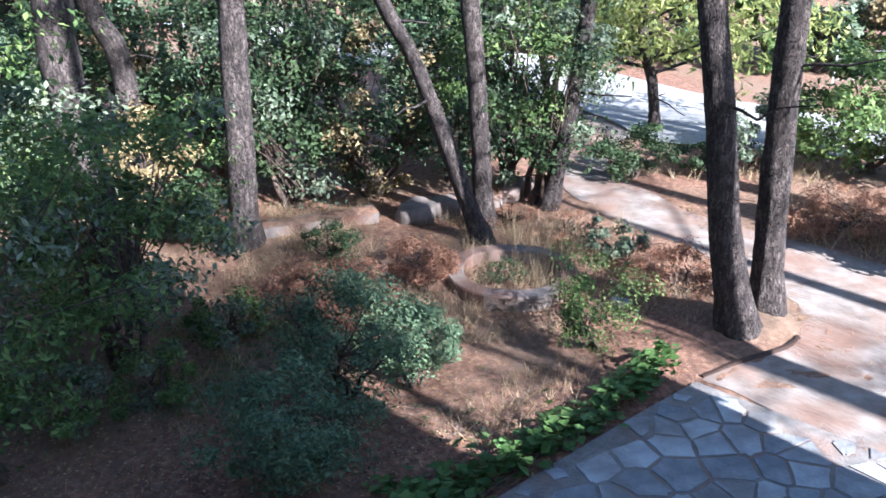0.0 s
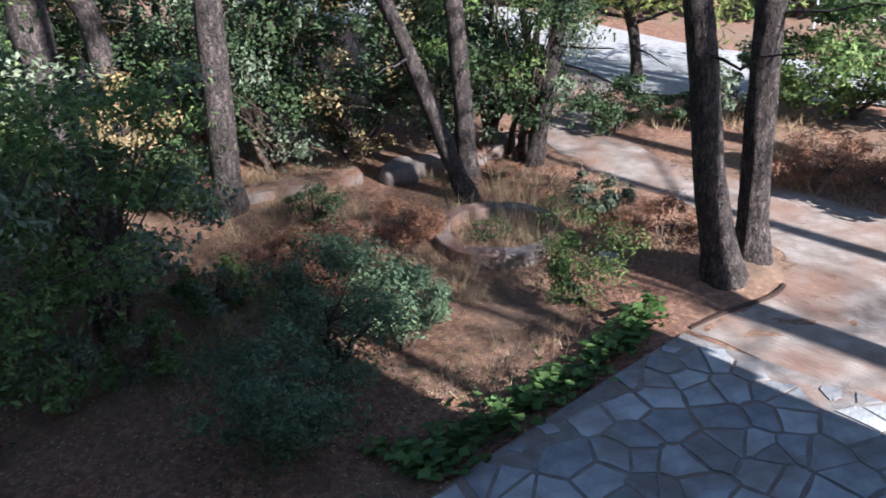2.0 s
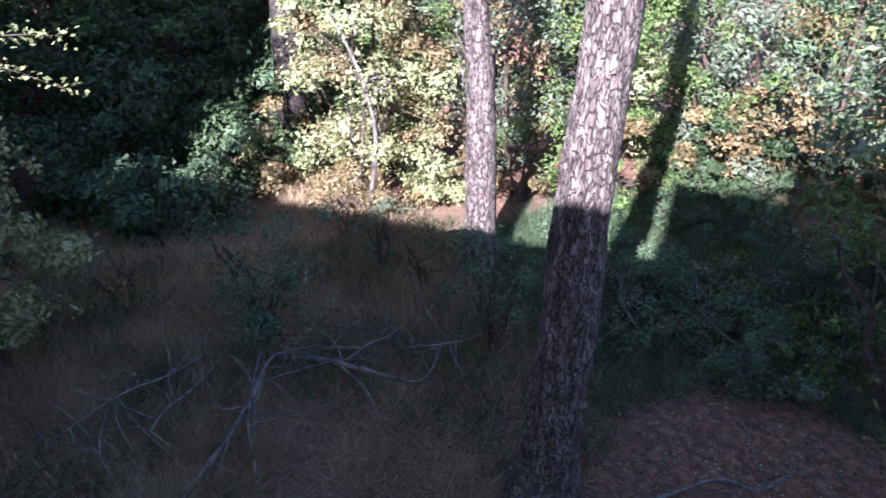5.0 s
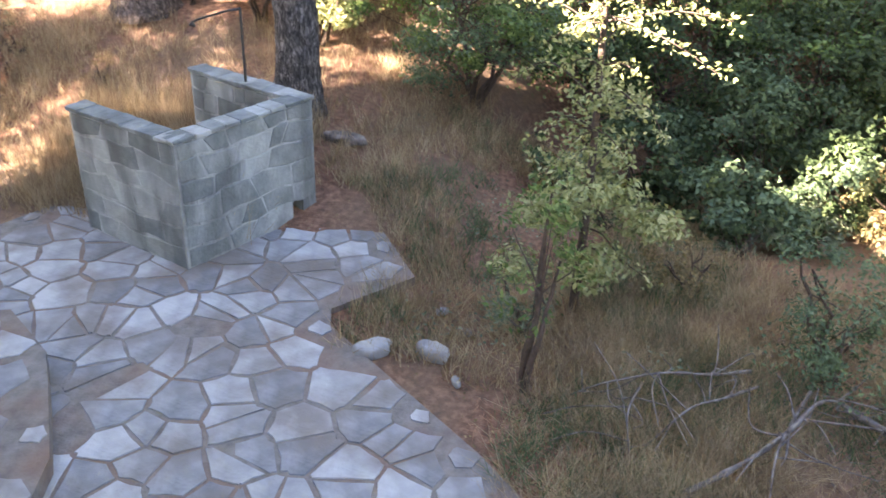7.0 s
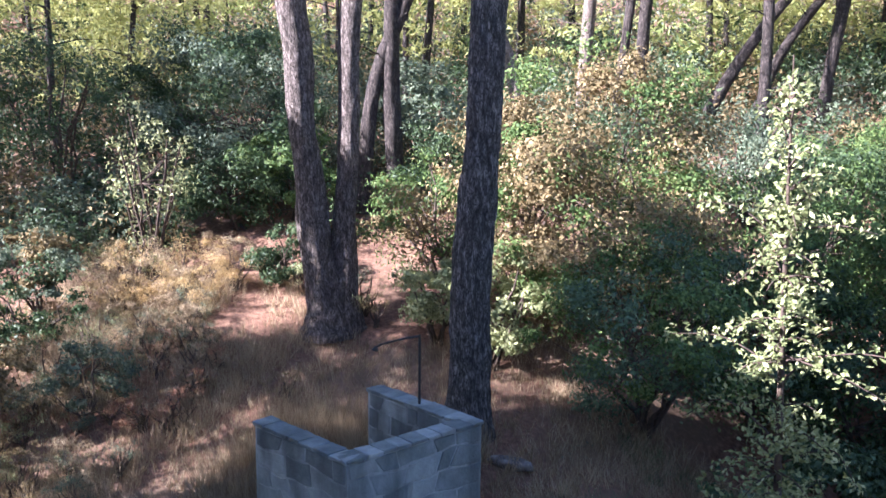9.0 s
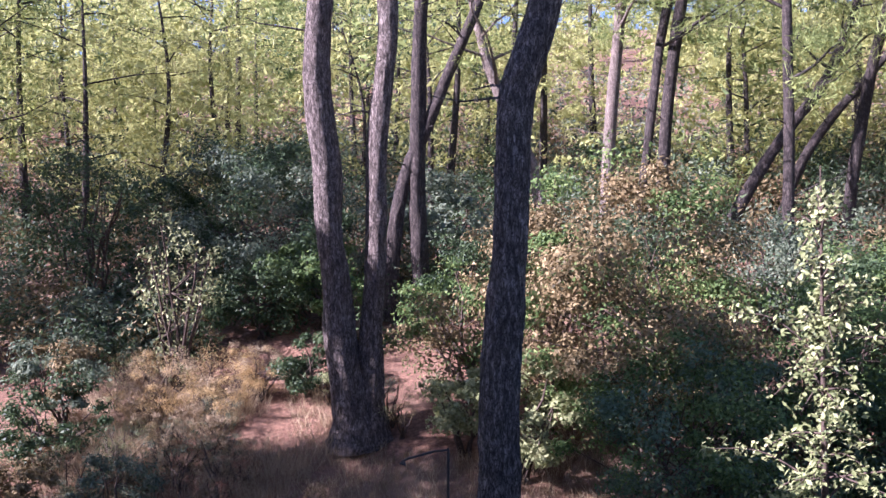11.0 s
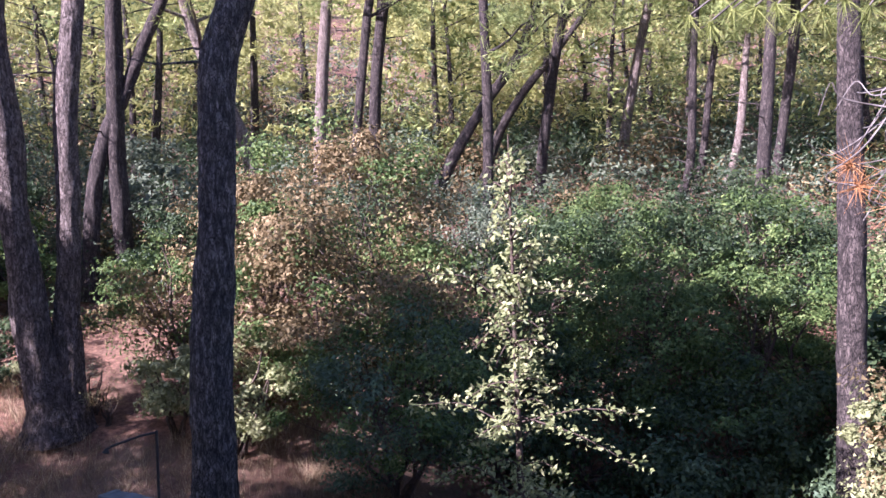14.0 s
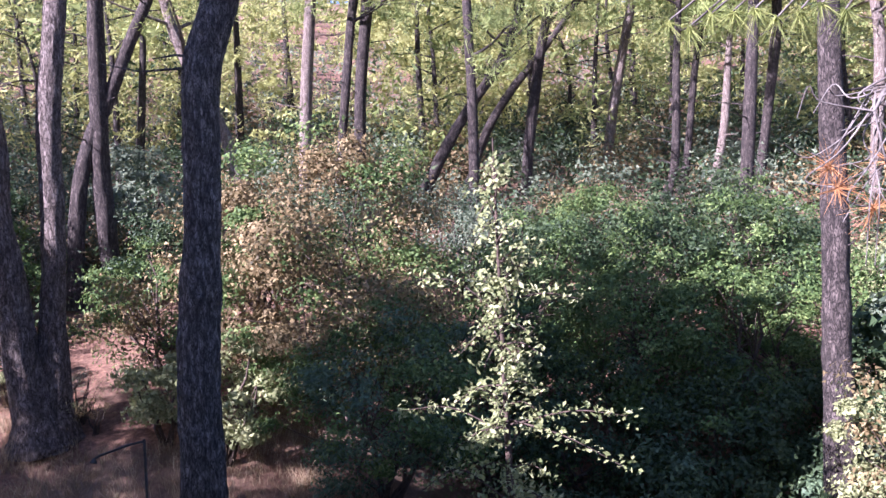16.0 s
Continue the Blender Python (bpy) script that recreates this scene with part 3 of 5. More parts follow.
# Pines placed out of view to shade the slope beside the path.
for x, y, hh in ((-9, -21, 13), (-12, -20.5, 12), (-15.5, -24, 13), (-13, -27, 14), (-8, -25, 14), (-19, -27, 13)):
    pine([(x, y, 0, .2), (x + .1, y, 3, .17), (x, y + .1, 6, .15)], hh, PL, limbs=24, per=22, low=0.25, crown=1.05, sides=8)
# Unseen narrow pines, added to shade the gully, forked pair and thicket.
for a, b, hh in ((-11.0, -11.6, 17), (-9.6, -11.8, 17), (-14.9, -6.5, 9.4), (-13.3, -8.0, 10.8), (4.4, -4.6, 17.5)):
    x, y = 0.7071 * (a - b), 0.7071 * (a + b)
    pine([(x, y, 0, .22), (x + .1, y, 3, .18), (x, y + .1, 6, .16)], hh, PL, limbs=24, per=22, low=0.4 if hh < 17.5 else 0.56, crown=0.5, sides=8)

# ---- shrubs ----
def shrub(x, y, r, hh, leaf, n, label, size=0.06, stems=5, aspect=0.45, name="shrub", skirt=0.0, group="", clumps=None, flat=1.0, hollow=0.35, leaf2=None, share=0.45):
    """Stems from one foot that carry a crown of leaf clumps with an uneven outline."""
    gz = float(h(x, y))
    t = thing(name, x, y, gz, label, "shrub", group)
    far = math.hypot(x, y) > 10.5
    packed = far and name == "shrub" and not group.startswith("dry")
    if packed:
        size, aspect = size * 1.25, max(aspect, 0.6)
    nc = clumps or min(max(18, int(n / 130)), 95)
    dirs = unit(rng.normal(0, 1, (nc, 3)))
    rad = rng.uniform(hollow, 1.0, (nc, 1)) ** 0.5 * rng.uniform(0.72, 1.12, (nc, 1))
    mid = hh * (0.55 - skirt * 0.2)
    c = dirs * rad * np.array([r, r * flat, hh * 0.48])
    c[:, 2] += mid
    c[:, 2] = np.where(c[:, 2] < 0.08 * hh, rng.uniform(0.05, 0.3, nc) * hh, c[:, 2])
    seg = []
    for k in range(stems):
        tgt = c[rng.integers(nc)] * np.array([0.8, 0.8, 0.95])
        s = np.linspace(0, 1, 6)[:, None]
        foot = rng.normal(0, 0.06 * r, 3) * np.array([1, 1, 0])
        pts = foot + (tgt - foot) * s + rng.normal(0, 0.05 * r, (6, 3)) * s * (1 - s) * 4
        pts[0, 2] = -0.05
        seg.append((pts, 0.012 + 0.012 * hh))
    for k in range(nc):
        if k % 3 == 0 and k < 90 and stems:
            a = seg[k % stems][0][3]
            s = np.linspace(0, 1, 4)[:, None]
            seg.append((a + (c[k] - a) * s + rng.normal(0, 0.03 * r, (4, 3)) * s, 0.004 + 0.003 * hh))
    if stems:
        v, f = merge([tube(p, np.linspace(q, q * 0.3, len(p)), 4) for p, q in seg])
        raw("branchwork", v, f, STEM, t, True)["kind"] = "stuff"
    which = rng.integers(0, nc, n)
    cs = (0.175 * (r * r * hh) ** 0.333 + 0.03) * rng.uniform(0.55, 1.6, nc)
    off = unit(rng.normal(0, 1, (n, 3))) * (rng.uniform(0, 1, (n, 1)) ** 0.36) * cs[which][:, None]
    off[:, 2] *= 0.62
    p = c[which] + off
    p[:, 2] = np.maximum(p[:, 2], 0.02)
    way = unit(off) + unit(p - np.array([0, 0, mid])) * 0.5
    tone = (rng.uniform(0, 1, nc) < share) if leaf2 else np.zeros(nc, bool)
    second = tone[which]
    for pick, m, nm in ((~second, leaf, "crown"), (second, leaf2, "crown_patch")):
        if m is None or not pick.any():
            continue
        v, f = leaves(p[pick], size, way[pick], aspect, tri=far)
        if packed:
            inner = rng.choice(np.flatnonzero(pick), pick.sum() // 5)
            deep = leaves(p[inner] - off[inner] * rng.uniform(0.3, 0.8, (len(inner), 1)), size * 1.2, way[inner], aspect, 0.45, 1.5, True)
            v, f = merge([(v, f), deep])
        ob = raw(nm, v, f, m, t)
        if nm == "crown_patch":
            ob["kind"] = "stuff"
    return t


DG = "dense dark green evergreen shrub"
shrub(-0.82, 7.14, .75, 1.25, L_DARK_LIFTED, 8500, DG + " on the yard's brown litter", .05)
shrub(-1.21, 5.92, .78, 0.95, L_DARK_LIFTED, 9000, "low dark green shrub in the shade of the house", .048)
shrub(-0.22, 7.4, .52, 0.95, L_DARK_LIFTED, 5000, "small rounded dark green shrub", .05)
shrub(1.69, 8.1, .6, 1.15, L_GREEN, 2600, "light open green shrub by the twin pines", .05)
shrub(-1.39, 10.3, .45, .6, L_DARK, 1500, "small green shrub before the low wall", .05)
shrub(-1.22, 9.05, .68, .65, L_DRY, 9000, "dry reddish heap of dead brush", .09, 10, .14, "brush_heap", 1)
shrub(-0.22, 9.85, .55, .5, L_DRY, 4000, "dry brown dead brush beside the stone ring", .08, 8, .15, "brush_heap", 1)
shrub(2.9, 9.5, .8, .6, L_DRY, 5000, "dark reddish heap of dead twigs behind the pines", .08, 10, .12, "brush_heap", 1)
shrub(1.75, 11.3, .6, .5, L_DRY, 1800, "tangle of dead brown brush behind the stone ring", .06, 9, .12, "brush_heap", 1)
shrub(0.95, 11.75, .55, .5, L_DRY, 1500, "tangle of dead brown brush behind the stone ring", .06, 9, .12, "brush_heap", 1)
shrub(2.3, 10.5, .5, .5, L_OLIVE, 1200, "straggling grey-green weeds beside the ring", .05, 7, .2)
shrub(0.75, 9.75, .32, .3, L_DARK, 700, "small green weeds growing inside the ring", .04, 5, .4)
shrub(1.85, 8.75, .35, .4, L_BROWN, 500, "small dry plant beside the green shrub", .04, 5, .3)
shrub(3.2, 13.9, .75, .9, L_DARK, 3600, "low dark green shrub beside the driveway", .045)
shrub(4.3, 14.1, .5, .5, L_DARK, 1600, "low dark green shrub beside the driveway", .045)
shrub(6.0, 11.7, 1.2, .5, L_DRY, 6500, "heap of dead pine branches on the verge", .11, 18, .09, "brush_heap", 1)
shrub(7.35, 14.2, 1.6, 2.2, L_GREEN, 10000, "broad light green shrub by the road", .075, hollow=.55, skirt=.3)
shrub(5.4, 14.4, .9, 1.2, L_OLIVE, 2200, "grey-green shrub by the road", .07)
shrub(7.0, 9.9, .8, 2.4, L_YELLOW, 9500, "feathery yellow-green broom bush", .13, 18, .09, leaf2=L_GREEN, share=.15, skirt=.5, clumps=60)
shrub(1.0, 13.1, 1.2, 3.0, L_GREEN, 5000, "many-stemmed small tree with light green leaves and black stems", .09, 7, .4, "small_tree", -1)
shrub(-3.2, 7.8, 1.35, 3.0, L_GREEN, 8500, "tall broad-leaved shrub with glossy green leaves", .085, 6, leaf2=L_OLIVE, share=.35)
shrub(-3.69, 5.87, 1.8, 3.7, L_GREEN, 6000, "small open tree with thin dark stems and green leaves", .08, 4, .42, "small_tree", -.5, hollow=.2, leaf2=L_OLIVE, share=.35)
shrub(-6.05, 3.17, .5, 1.4, L_DARK_LIFTED, 1500, "thin dark shrub beside the thick pine", .05)
shrub(-7.2, 1.35, .9, 1.5, L_DARK_LIFTED, 2600, "loose dark green shrub over dry grass", .05)
shrub(-6.36, -1.17, .42, 1.8, L_GREEN, 420, "thin green sapling beside the paving", .07, 3, .45, "sapling", -.6)
BW = "tall dense shrub in the thicket behind the low wall"
for k in range(9):
    x = -8.6 + 1.25 * k
    shrub(x, 13.1 + 0.5 * math.sin(k * 2.1), 1.25, 3.6 + 0.8 * math.sin(k * 1.7), (L_DARK, L_DARK_LIFTED, L_DARK)[k % 3], 6800, BW, .06, 5, leaf2=(L_BROWN, L_DARK, L_OLIVE)[k % 3], share=.3, skirt=.4, group="thicket")
    shrub(x + .5, 15.6, 1.7, 5.6 + math.cos(k * 2.3), (L_DARK, L_DARK, L_DARK_LIFTED)[k % 3], 4200, BW, .10, 4, group="thicket")
SB = "tall sunlit shrub with yellow-green leaves"
for k, (x, y) in enumerate(((-11.4, 4.4), (-10.2, 5.6), (-9.6, 6.9), (-8.7, 8.2), (-7.8, 9.4), (-6.9, 10.6), (-6.0, 11.6), (-10.4, 3.6))):
    shrub(x, y, 1.2, 3.2 + 0.5 * math.sin(k * 2.2), (L_YELLOW, L_OLIVE, L_GREEN, L_DARK_LIFTED)[(0, 1, 2, 1, 3, 1, 3, 0)[k]], 8000, SB, .054, 6, skirt=0.35, leaf2=(L_GREEN, L_BROWN, L_YELLOW)[k % 3], share=.3, group="sunlit thicket")
    shrub(x * 1.22, y * 1.22, 1.7, 5.0, (L_OLIVE, L_GREEN, L_DARK, L_DARK)[min(k // 2, 3)], 2600, BW, .13, 4, group="thicket")
for x, y, r, hh, m in ((-9.7, 4.3, .8, 1.2, L_YELLOW), (-9.0, 5.3, .8, 1.3, L_GREEN), (-8.5, 6.5, .8, 1.3, L_GREEN), (-7.9, 7.6, .8, 1.3, L_DARK), (-9.5, 3.2, .6, .9, L_BROWN), (-11.2, 2.9, .8, 1.2, L_YELLOW)):
    shrub(x, y, r, hh, m, 2200, "low sunlit shrub before the thicket", .06, 6, skirt=.5, leaf2=L_BROWN, share=.3, group="sunlit thicket")
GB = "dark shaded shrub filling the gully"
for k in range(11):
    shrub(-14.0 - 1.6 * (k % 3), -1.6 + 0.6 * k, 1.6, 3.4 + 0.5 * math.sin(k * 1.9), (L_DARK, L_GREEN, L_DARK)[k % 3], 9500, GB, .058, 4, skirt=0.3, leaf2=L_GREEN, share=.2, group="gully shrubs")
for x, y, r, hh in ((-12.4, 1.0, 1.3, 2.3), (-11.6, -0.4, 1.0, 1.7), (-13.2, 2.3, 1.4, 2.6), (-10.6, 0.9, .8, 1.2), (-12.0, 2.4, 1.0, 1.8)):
    shrub(x, y, r, hh, L_DARK, 4200, GB, .07, 4, skirt=.4, leaf2=L_DARK_LIFTED, share=.3, group="gully shrubs")
shrub(-14.2, -4.3, 2.3, 4.8, L_BROWN, 36000, "large spreading shrub with brown and olive leaves", .06, 5, skirt=.5, leaf2=L_GREEN, hollow=.5, share=.32, clumps=150)
shrub(-12.2, -2.9, 1.5, 2.9, L_GREEN, 17000, "rounded green shrub below the brown one", .048, 5, hollow=.6, leaf2=L_DARK_LIFTED, share=.4)
shrub(-12.2, -5.2, .9, 1.9, L_YELLOW, 3600, "yellow-green shrub at the path's edge", .07, 5)
shrub(-12.6, -6.3, .9, 1.6, L_YELLOW, 3000, "yellow-green shrub at the path's edge", .07, 5)
shrub(-14.6, -7.2, 1.7, 2.7, L_GREEN, 9000, "green and brown shrub behind the forked pines", .055, 8, leaf2=L_BROWN)
shrub(-16.5, -6.2, 1.7, 3.2, L_BROWN, 9000, "brown-leaved shrub on the slope", .055, 8)
shrub(-16.5, -11.6, 1.5, 2.2, L_GREEN, 4200, "bright green shrub under the pines", .08, 5)
shrub(-17.0, -14.0, 2.5, 4.2, L_OLIVE, 24000, "large blue-grey olive shrub on the slope", .07, 5, hollow=.6, leaf2=L_DARK, share=.5)
shrub(-15.0, -17.2, 2.0, 3.6, L_DARK, 5200, "dark small tree with bare forked stems", .1, 7, .45, "small_tree", -1)
shrub(-20.0, -10.0, 1.8, 3.0, L_OLIVE, 5000, "silvery olive shrub on the slope", .09, 5)
for x, y, r, hh in ((-12.2, -12.3, 1.0, 1.25), (-12.8, -11.5, .95, 1.2), (-13.3, -10.9, .6, 1.2), (-11.6, -12.0, .7, .9), (-12.2, -11.1, .7, .85)):
    shrub(x, y, r, hh, L_GOLD, 6500, "dry golden shrub in the sun beside the path", .07, 14, .11, skirt=.5, leaf2=GRASS_DRY, share=.5, group="dry golden shrubs")
shrub(-13.0, -12.6, .85, 3.4, L_YELLOW, 1100, "thin yellow-green sapling in the dry shrubs", .09, 9, .5, "sapling", -.3, clumps=70)
shrub(-10.8, -13.2, .9, 1.9, L_OLIVE, 3600, "dark shrub tipped with dry leaves beside the golden ones", .06, 7, leaf2=L_BROWN)
shrub(-9.3, -10.4, .8, 1.0, L_OLIVE, 2200, "dry olive shrub beside the path", .05, 6)

for x, y, r, hh, m in ((-15.6, -12.6, 1.3, 2.2, L_DARK), (-14.2, -13.6, 1.2, 1.9, L_DARK), (-18.6, -12.2, 1.7, 3.2, L_OLIVE), (-13.4, -15.0, 1.1, 1.6, L_OLIVE), (-18.5, -9.0, 1.4, 2.3, L_DARK),
                       (-17.6, -4.8, 1.6, 2.6, L_DARK), (-18.8, -2.4, 1.7, 2.6, L_OLIVE), (-13.9, -10.0, .9, 1.2, L_DARK), (-19.5, 0.5, 1.7, 2.6, L_GREEN), (-19.0, 3.5, 1.7, 2.6, L_GREEN), (-17.5, 6.2, 1.8, 2.8, L_YELLOW), (-10.2, -12.6, 1.0, 1.7, L_DARK), (-8.6, -11.4, .8, 1.2, L_BROWN)):
    shrub(x, y, r, hh, m, int(4600 * r), "dense shrub on the slope beyond the path", .055, 5, skirt=.5, group="slope shrubs")

# low dry scrub on both sides of the path
def path_gap(x, y):
    """Distance from the footpath that climbs from the shower to the forked pines and on."""
    px = np.array([-8.6, -9.6, -10.8, -11.6, -12.6, -14.5])
    py = np.array([-7.4, -8.0, -8.6, -9.6, -10.4, -12.0])
    return np.min(np.hypot(px - x, py - y))


k = 0
while k < 60:
    x, y = rng.uniform(-14.5, -6.6), rng.uniform(-14.5, -7.6)
    if path_gap(x, y) < 0.75 or y > -7.6 - 0.25 * (x + 7):
        continue
    r = rng.uniform(.28, .55)
    shrub(x, y, r, r * rng.uniform(1.1, 1.7), (L_BROWN, L_OLIVE, L_BROWN, L_YELLOW)[k % 4], 900, "low dry shrub among pale grass", .05, 8, .14, group="dry scrub")
    k += 1
for k in range(40):
    x, y = rng.uniform(-12.2, -7.4), rng.uniform(-12.4, -8.9)
    if path_gap(x, y) < 0.5:
        continue
    r = rng.uniform(.35, .65)
    shrub(x, y, r, r * rng.uniform(1.0, 1.6), (L_BROWN, GRASS_DRY, L_OLIVE, L_DRY)[k % 4], 1300, "dry twiggy scrub in the litter beside the path", .06, 9, .12, skirt=.5, leaf2=GRASS_DRY, share=.35, group="dry scrub")
for k in range(16):
    x, y = rng.uniform(-12, -7), rng.uniform(-1.6, 4.2)
    if math.hypot(x + 8.6, y - 3.7) < .6 or math.hypot(x + 7.9, y + .9) < .8:
        continue
    shrub(x, y, rng.uniform(.35, .6), rng.uniform(.5, .9), (L_DARK, L_BROWN, L_OLIVE)[k % 3], 900, "straggling shrub in dry grass above the gully", .05, 6, .3, group="gully scrub")
for k in range(14):
    x, y = rng.uniform(-7.6, -4.4), rng.uniform(3.9, 7.6)
    if x + 0.9 * y > 0.6:
        continue
    shrub(x, y, rng.uniform(.45, .75), rng.uniform(.5, .8), L_DARK_LIFTED, 1300, "low dark green scrub in the house's shade", .05, 5, .3, group="dark undergrowth")
for k in range(9):
    shrub(-8.4 + k * .62, 7.9 + 0.44 * k + .3 * math.sin(k * 3), .8, 1.5 + .4 * math.sin(k * 2), (L_OLIVE, L_BROWN, L_DARK)[k % 3], 2400, "tangled low shrub at the thicket's foot", .065, 6, .35, skirt=.5, leaf2=L_BROWN, share=.25, group="thicket foot")
for x, y, r, hh in ((-5.6, 5.6, .6, .7), (-4.9, 6.2, .6, .8), (-4.6, 5.3, .5, .5), (-5.2, 7.1, .7, .9), (-4.2, 7.0, .6, .8), (-3.3, 6.6, .55, .7), (-4.1, 8.1, .7, 1.0), (-2.6, 7.0, .5, .6), (-2.3, 8.3, .5, .6)):
    shrub(x, y, r, hh, L_GREEN, 1900, "low green undergrowth beneath the small tree", .06, 5, skirt=.5, leaf2=L_OLIVE, share=.4, group="green undergrowth")
BR = "dense green bush beyond the road"
for k in range(14):
    shrub(-1.5 + 1.5 * k, 26.2 - 0.28 * k + .8 * math.sin(k * 2.2), 1.6, 3.2 + 1.2 * math.sin(k * 1.3), (L_GREEN, L_DARK, L_OLIVE)[k % 3], 1500, BR, .16, 4, group="bushes beyond the road", skirt=.4)

for k in range(11):
    x = 1.5 + 1.15 * k
    shrub(x, float(np.interp(x, (1.5, 5, 9, 14), (27, 24, 22.6, 22.4))) + .5 * math.sin(k * 2.7), 1.1, 2.0 + .7 * math.sin(k * 1.9), (L_GREEN, L_DARK, L_BROWN)[k % 3], 1300, BR, .13, 4, group="bushes beyond the road", skirt=.4)

# ---- far woods ----
def far_pine(x, y, hh, low, pads, per, size, lean=0.4):
    """Trunk and layered crown of one distant pine: pads of foliage at the ends of whorled limbs."""
    z = float(h(x, y))
    c = np.array([[x, y, z - 0.3], [x + rng.normal(0, lean * .6), y + rng.normal(0, lean * .6), z + hh * .5], [x + rng.normal(0, lean), y + rng.normal(0, lean), z + hh]])
    line = curve(c, 9)
    u = low + (1 - low) * (np.arange(pads) + rng.uniform(0, 1, pads)) / pads
    az = np.arange(pads) * 2.4 + rng.uniform(0, 1, pads)
    reach = hh * (0.05 + 0.29 * np.sin(np.pi * np.clip(1.08 - u, 0, 1)) ** 0.7 * rng.uniform(0.45, 1.1, pads))
    base = np.stack([np.interp(u, np.linspace(0, 1, 9), line[:, k]) for k in range(3)], 1)
    ctr = base + np.stack([np.cos(az) * reach, np.sin(az) * reach, 0.18 * reach], 1)
    rad = (0.065 * hh + 0.2) * rng.uniform(0.7, 1.4, pads)
    o = unit(rng.normal(0, 1, (pads * per, 3))) * rng.uniform(0.2, 1, (pads * per, 1)) ** 0.4
    o = o * np.repeat(rad, per)[:, None] * np.array([1, 1, 0.5])
    limbs = [tube([base[k], (base[k] + ctr[k]) / 2 + (0, 0, 0.1), ctr[k]], [.035, .025, .01], 3) for k in range(0, pads, 2)]
    return merge([tube(line, np.linspace(.012 * hh + .03, .02, 9), 6)] + limbs), merge([leaves(np.repeat(ctr, per, 0) + o * 1.1, size, unit(o), 0.2, 0.3, 1.1, True), leaves(np.repeat(ctr, 10, 0) + rng.normal(0, 1, (pads * 10, 3)) * np.repeat(rad, 10)[:, None] * np.array([.4, .4, .2]), size * 1.5, np.tile([0, 0, 1.0], (pads * 10, 1)), 0.4, 0.6, 1.0, True)])


def far_woods():
    """Pines and scrub that clothe the slopes beyond the gully and the road."""
    tr, lv, lv2, crowns = [], [], [], ([], [], [])
    k = 0
    while k < 400:
        near = k < 34
        az = rng.uniform(56, 154) if k % 4 else rng.uniform(-55, 160)
        d = 31 + 14 * rng.uniform(0, 1) if near else 30 + 90 * rng.uniform(0, 1) ** 1.25
        x, y = -d * math.sin(radians(az)), d * math.cos(radians(az))
        if x > -3 and y < 31:
            continue
        hh = rng.uniform(8, 13) if near else rng.uniform(5, 9.5)
        if abs(az - 95) < 7 and d > 55:
            hh *= 0.55
        elif az > 104 and d > 60:
            hh *= 1.3
        wood, needles = far_pine(x, y, hh, rng.uniform(.4, .6) if near else rng.uniform(.0, .12), 26 if near else 30, 52 if near else 42, 0.11 + 0.0040 * d)
        if near or rng.uniform() < .3:
            tr.append(wood)
        # Tone drawn at random per tree; the pale share is raised to brighten the slope.
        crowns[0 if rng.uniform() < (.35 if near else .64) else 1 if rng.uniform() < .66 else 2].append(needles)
        k += 1
    n = 42000
    az, d = np.radians(rng.uniform(54, 156, n)), 21 + 60 * rng.uniform(0, 1, n) ** 1.3
    x, y = -d * np.sin(az), d * np.cos(az)
    keep = np.sin(x * 0.9 + 0.6 * y) + np.sin(0.7 * y - 0.4 * x) + rng.normal(0, .8, n) > -0.9
    x, y, d = x[keep], y[keep], d[keep]
    p = np.stack([x, y, h(x, y) + rng.uniform(0.03, 0.6, len(x))], 1)
    v, f = leaves(p, 0.08 + 0.0045 * d[:, None], np.tile([0.4, 0, 0.6], (len(p), 1)), 0.5)
    tagged(raw("distant_undergrowth", v, f, L_OLIVE), "low grey-olive undergrowth on the slope", "undergrowth", kind="stuff")
    lv3 = []
    for k in range(1000):
        near = k < 600
        az = rng.uniform(62, 146) if near else rng.uniform(-55, 160)
        d = 19 + 26 * rng.uniform(0, 1) if near else rng.uniform(28, 95)
        x, y = -d * math.sin(radians(az)), d * math.cos(radians(az))
        if x > -2 and y < 27:
            continue
        z = float(h(x, y))
        r = rng.uniform(.6, 1.35)
        n = 260 if d < 34 else 150 if d < 48 else 80
        o = unit(rng.normal(0, 1, (n, 3))) * rng.uniform(.45, 1, (n, 1)) * np.array([r, r, r * .85]) * (1 + 0.25 * np.sin(rng.uniform(0, 6, (n, 1))))
        mid = np.array([x, y, z + r * .55])
        (lv, lv2, lv3)[(0, 2, 0, 2, 1, 2)[k % 6]].append(merge([leaves(mid + o, 0.05 + 0.0036 * d, unit(o), 0.45, tri=True), leaves(mid + rng.normal(0, .38 * r, (n // 4, 3)), 0.07 + 0.0048 * d, np.tile([0, 0, 1.0], (n // 4, 1)), 0.45, 0.5, 1.2, True)]))
    v, f = merge(lv3)
    tagged(raw("distant_dark_scrub", v, f, L_DARK), "dark evergreen scrub under the pine wood", "scrub", kind="stuff")
    v, f = merge(tr)
    tagged(raw("distant_trunk", v, f, BARK, None, True), "slim trunks of the pine wood on the slope", "woods", kind="stuff")
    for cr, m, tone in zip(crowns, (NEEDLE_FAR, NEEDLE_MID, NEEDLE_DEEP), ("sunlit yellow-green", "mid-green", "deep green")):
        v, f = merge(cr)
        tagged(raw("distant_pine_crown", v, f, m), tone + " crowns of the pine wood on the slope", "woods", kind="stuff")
    v, f = merge(lv)
    tagged(raw("distant_scrub", v, f, L_OLIVE), "grey-green scrub under the pine wood", "scrub", kind="stuff")
    v, f = merge(lv2)
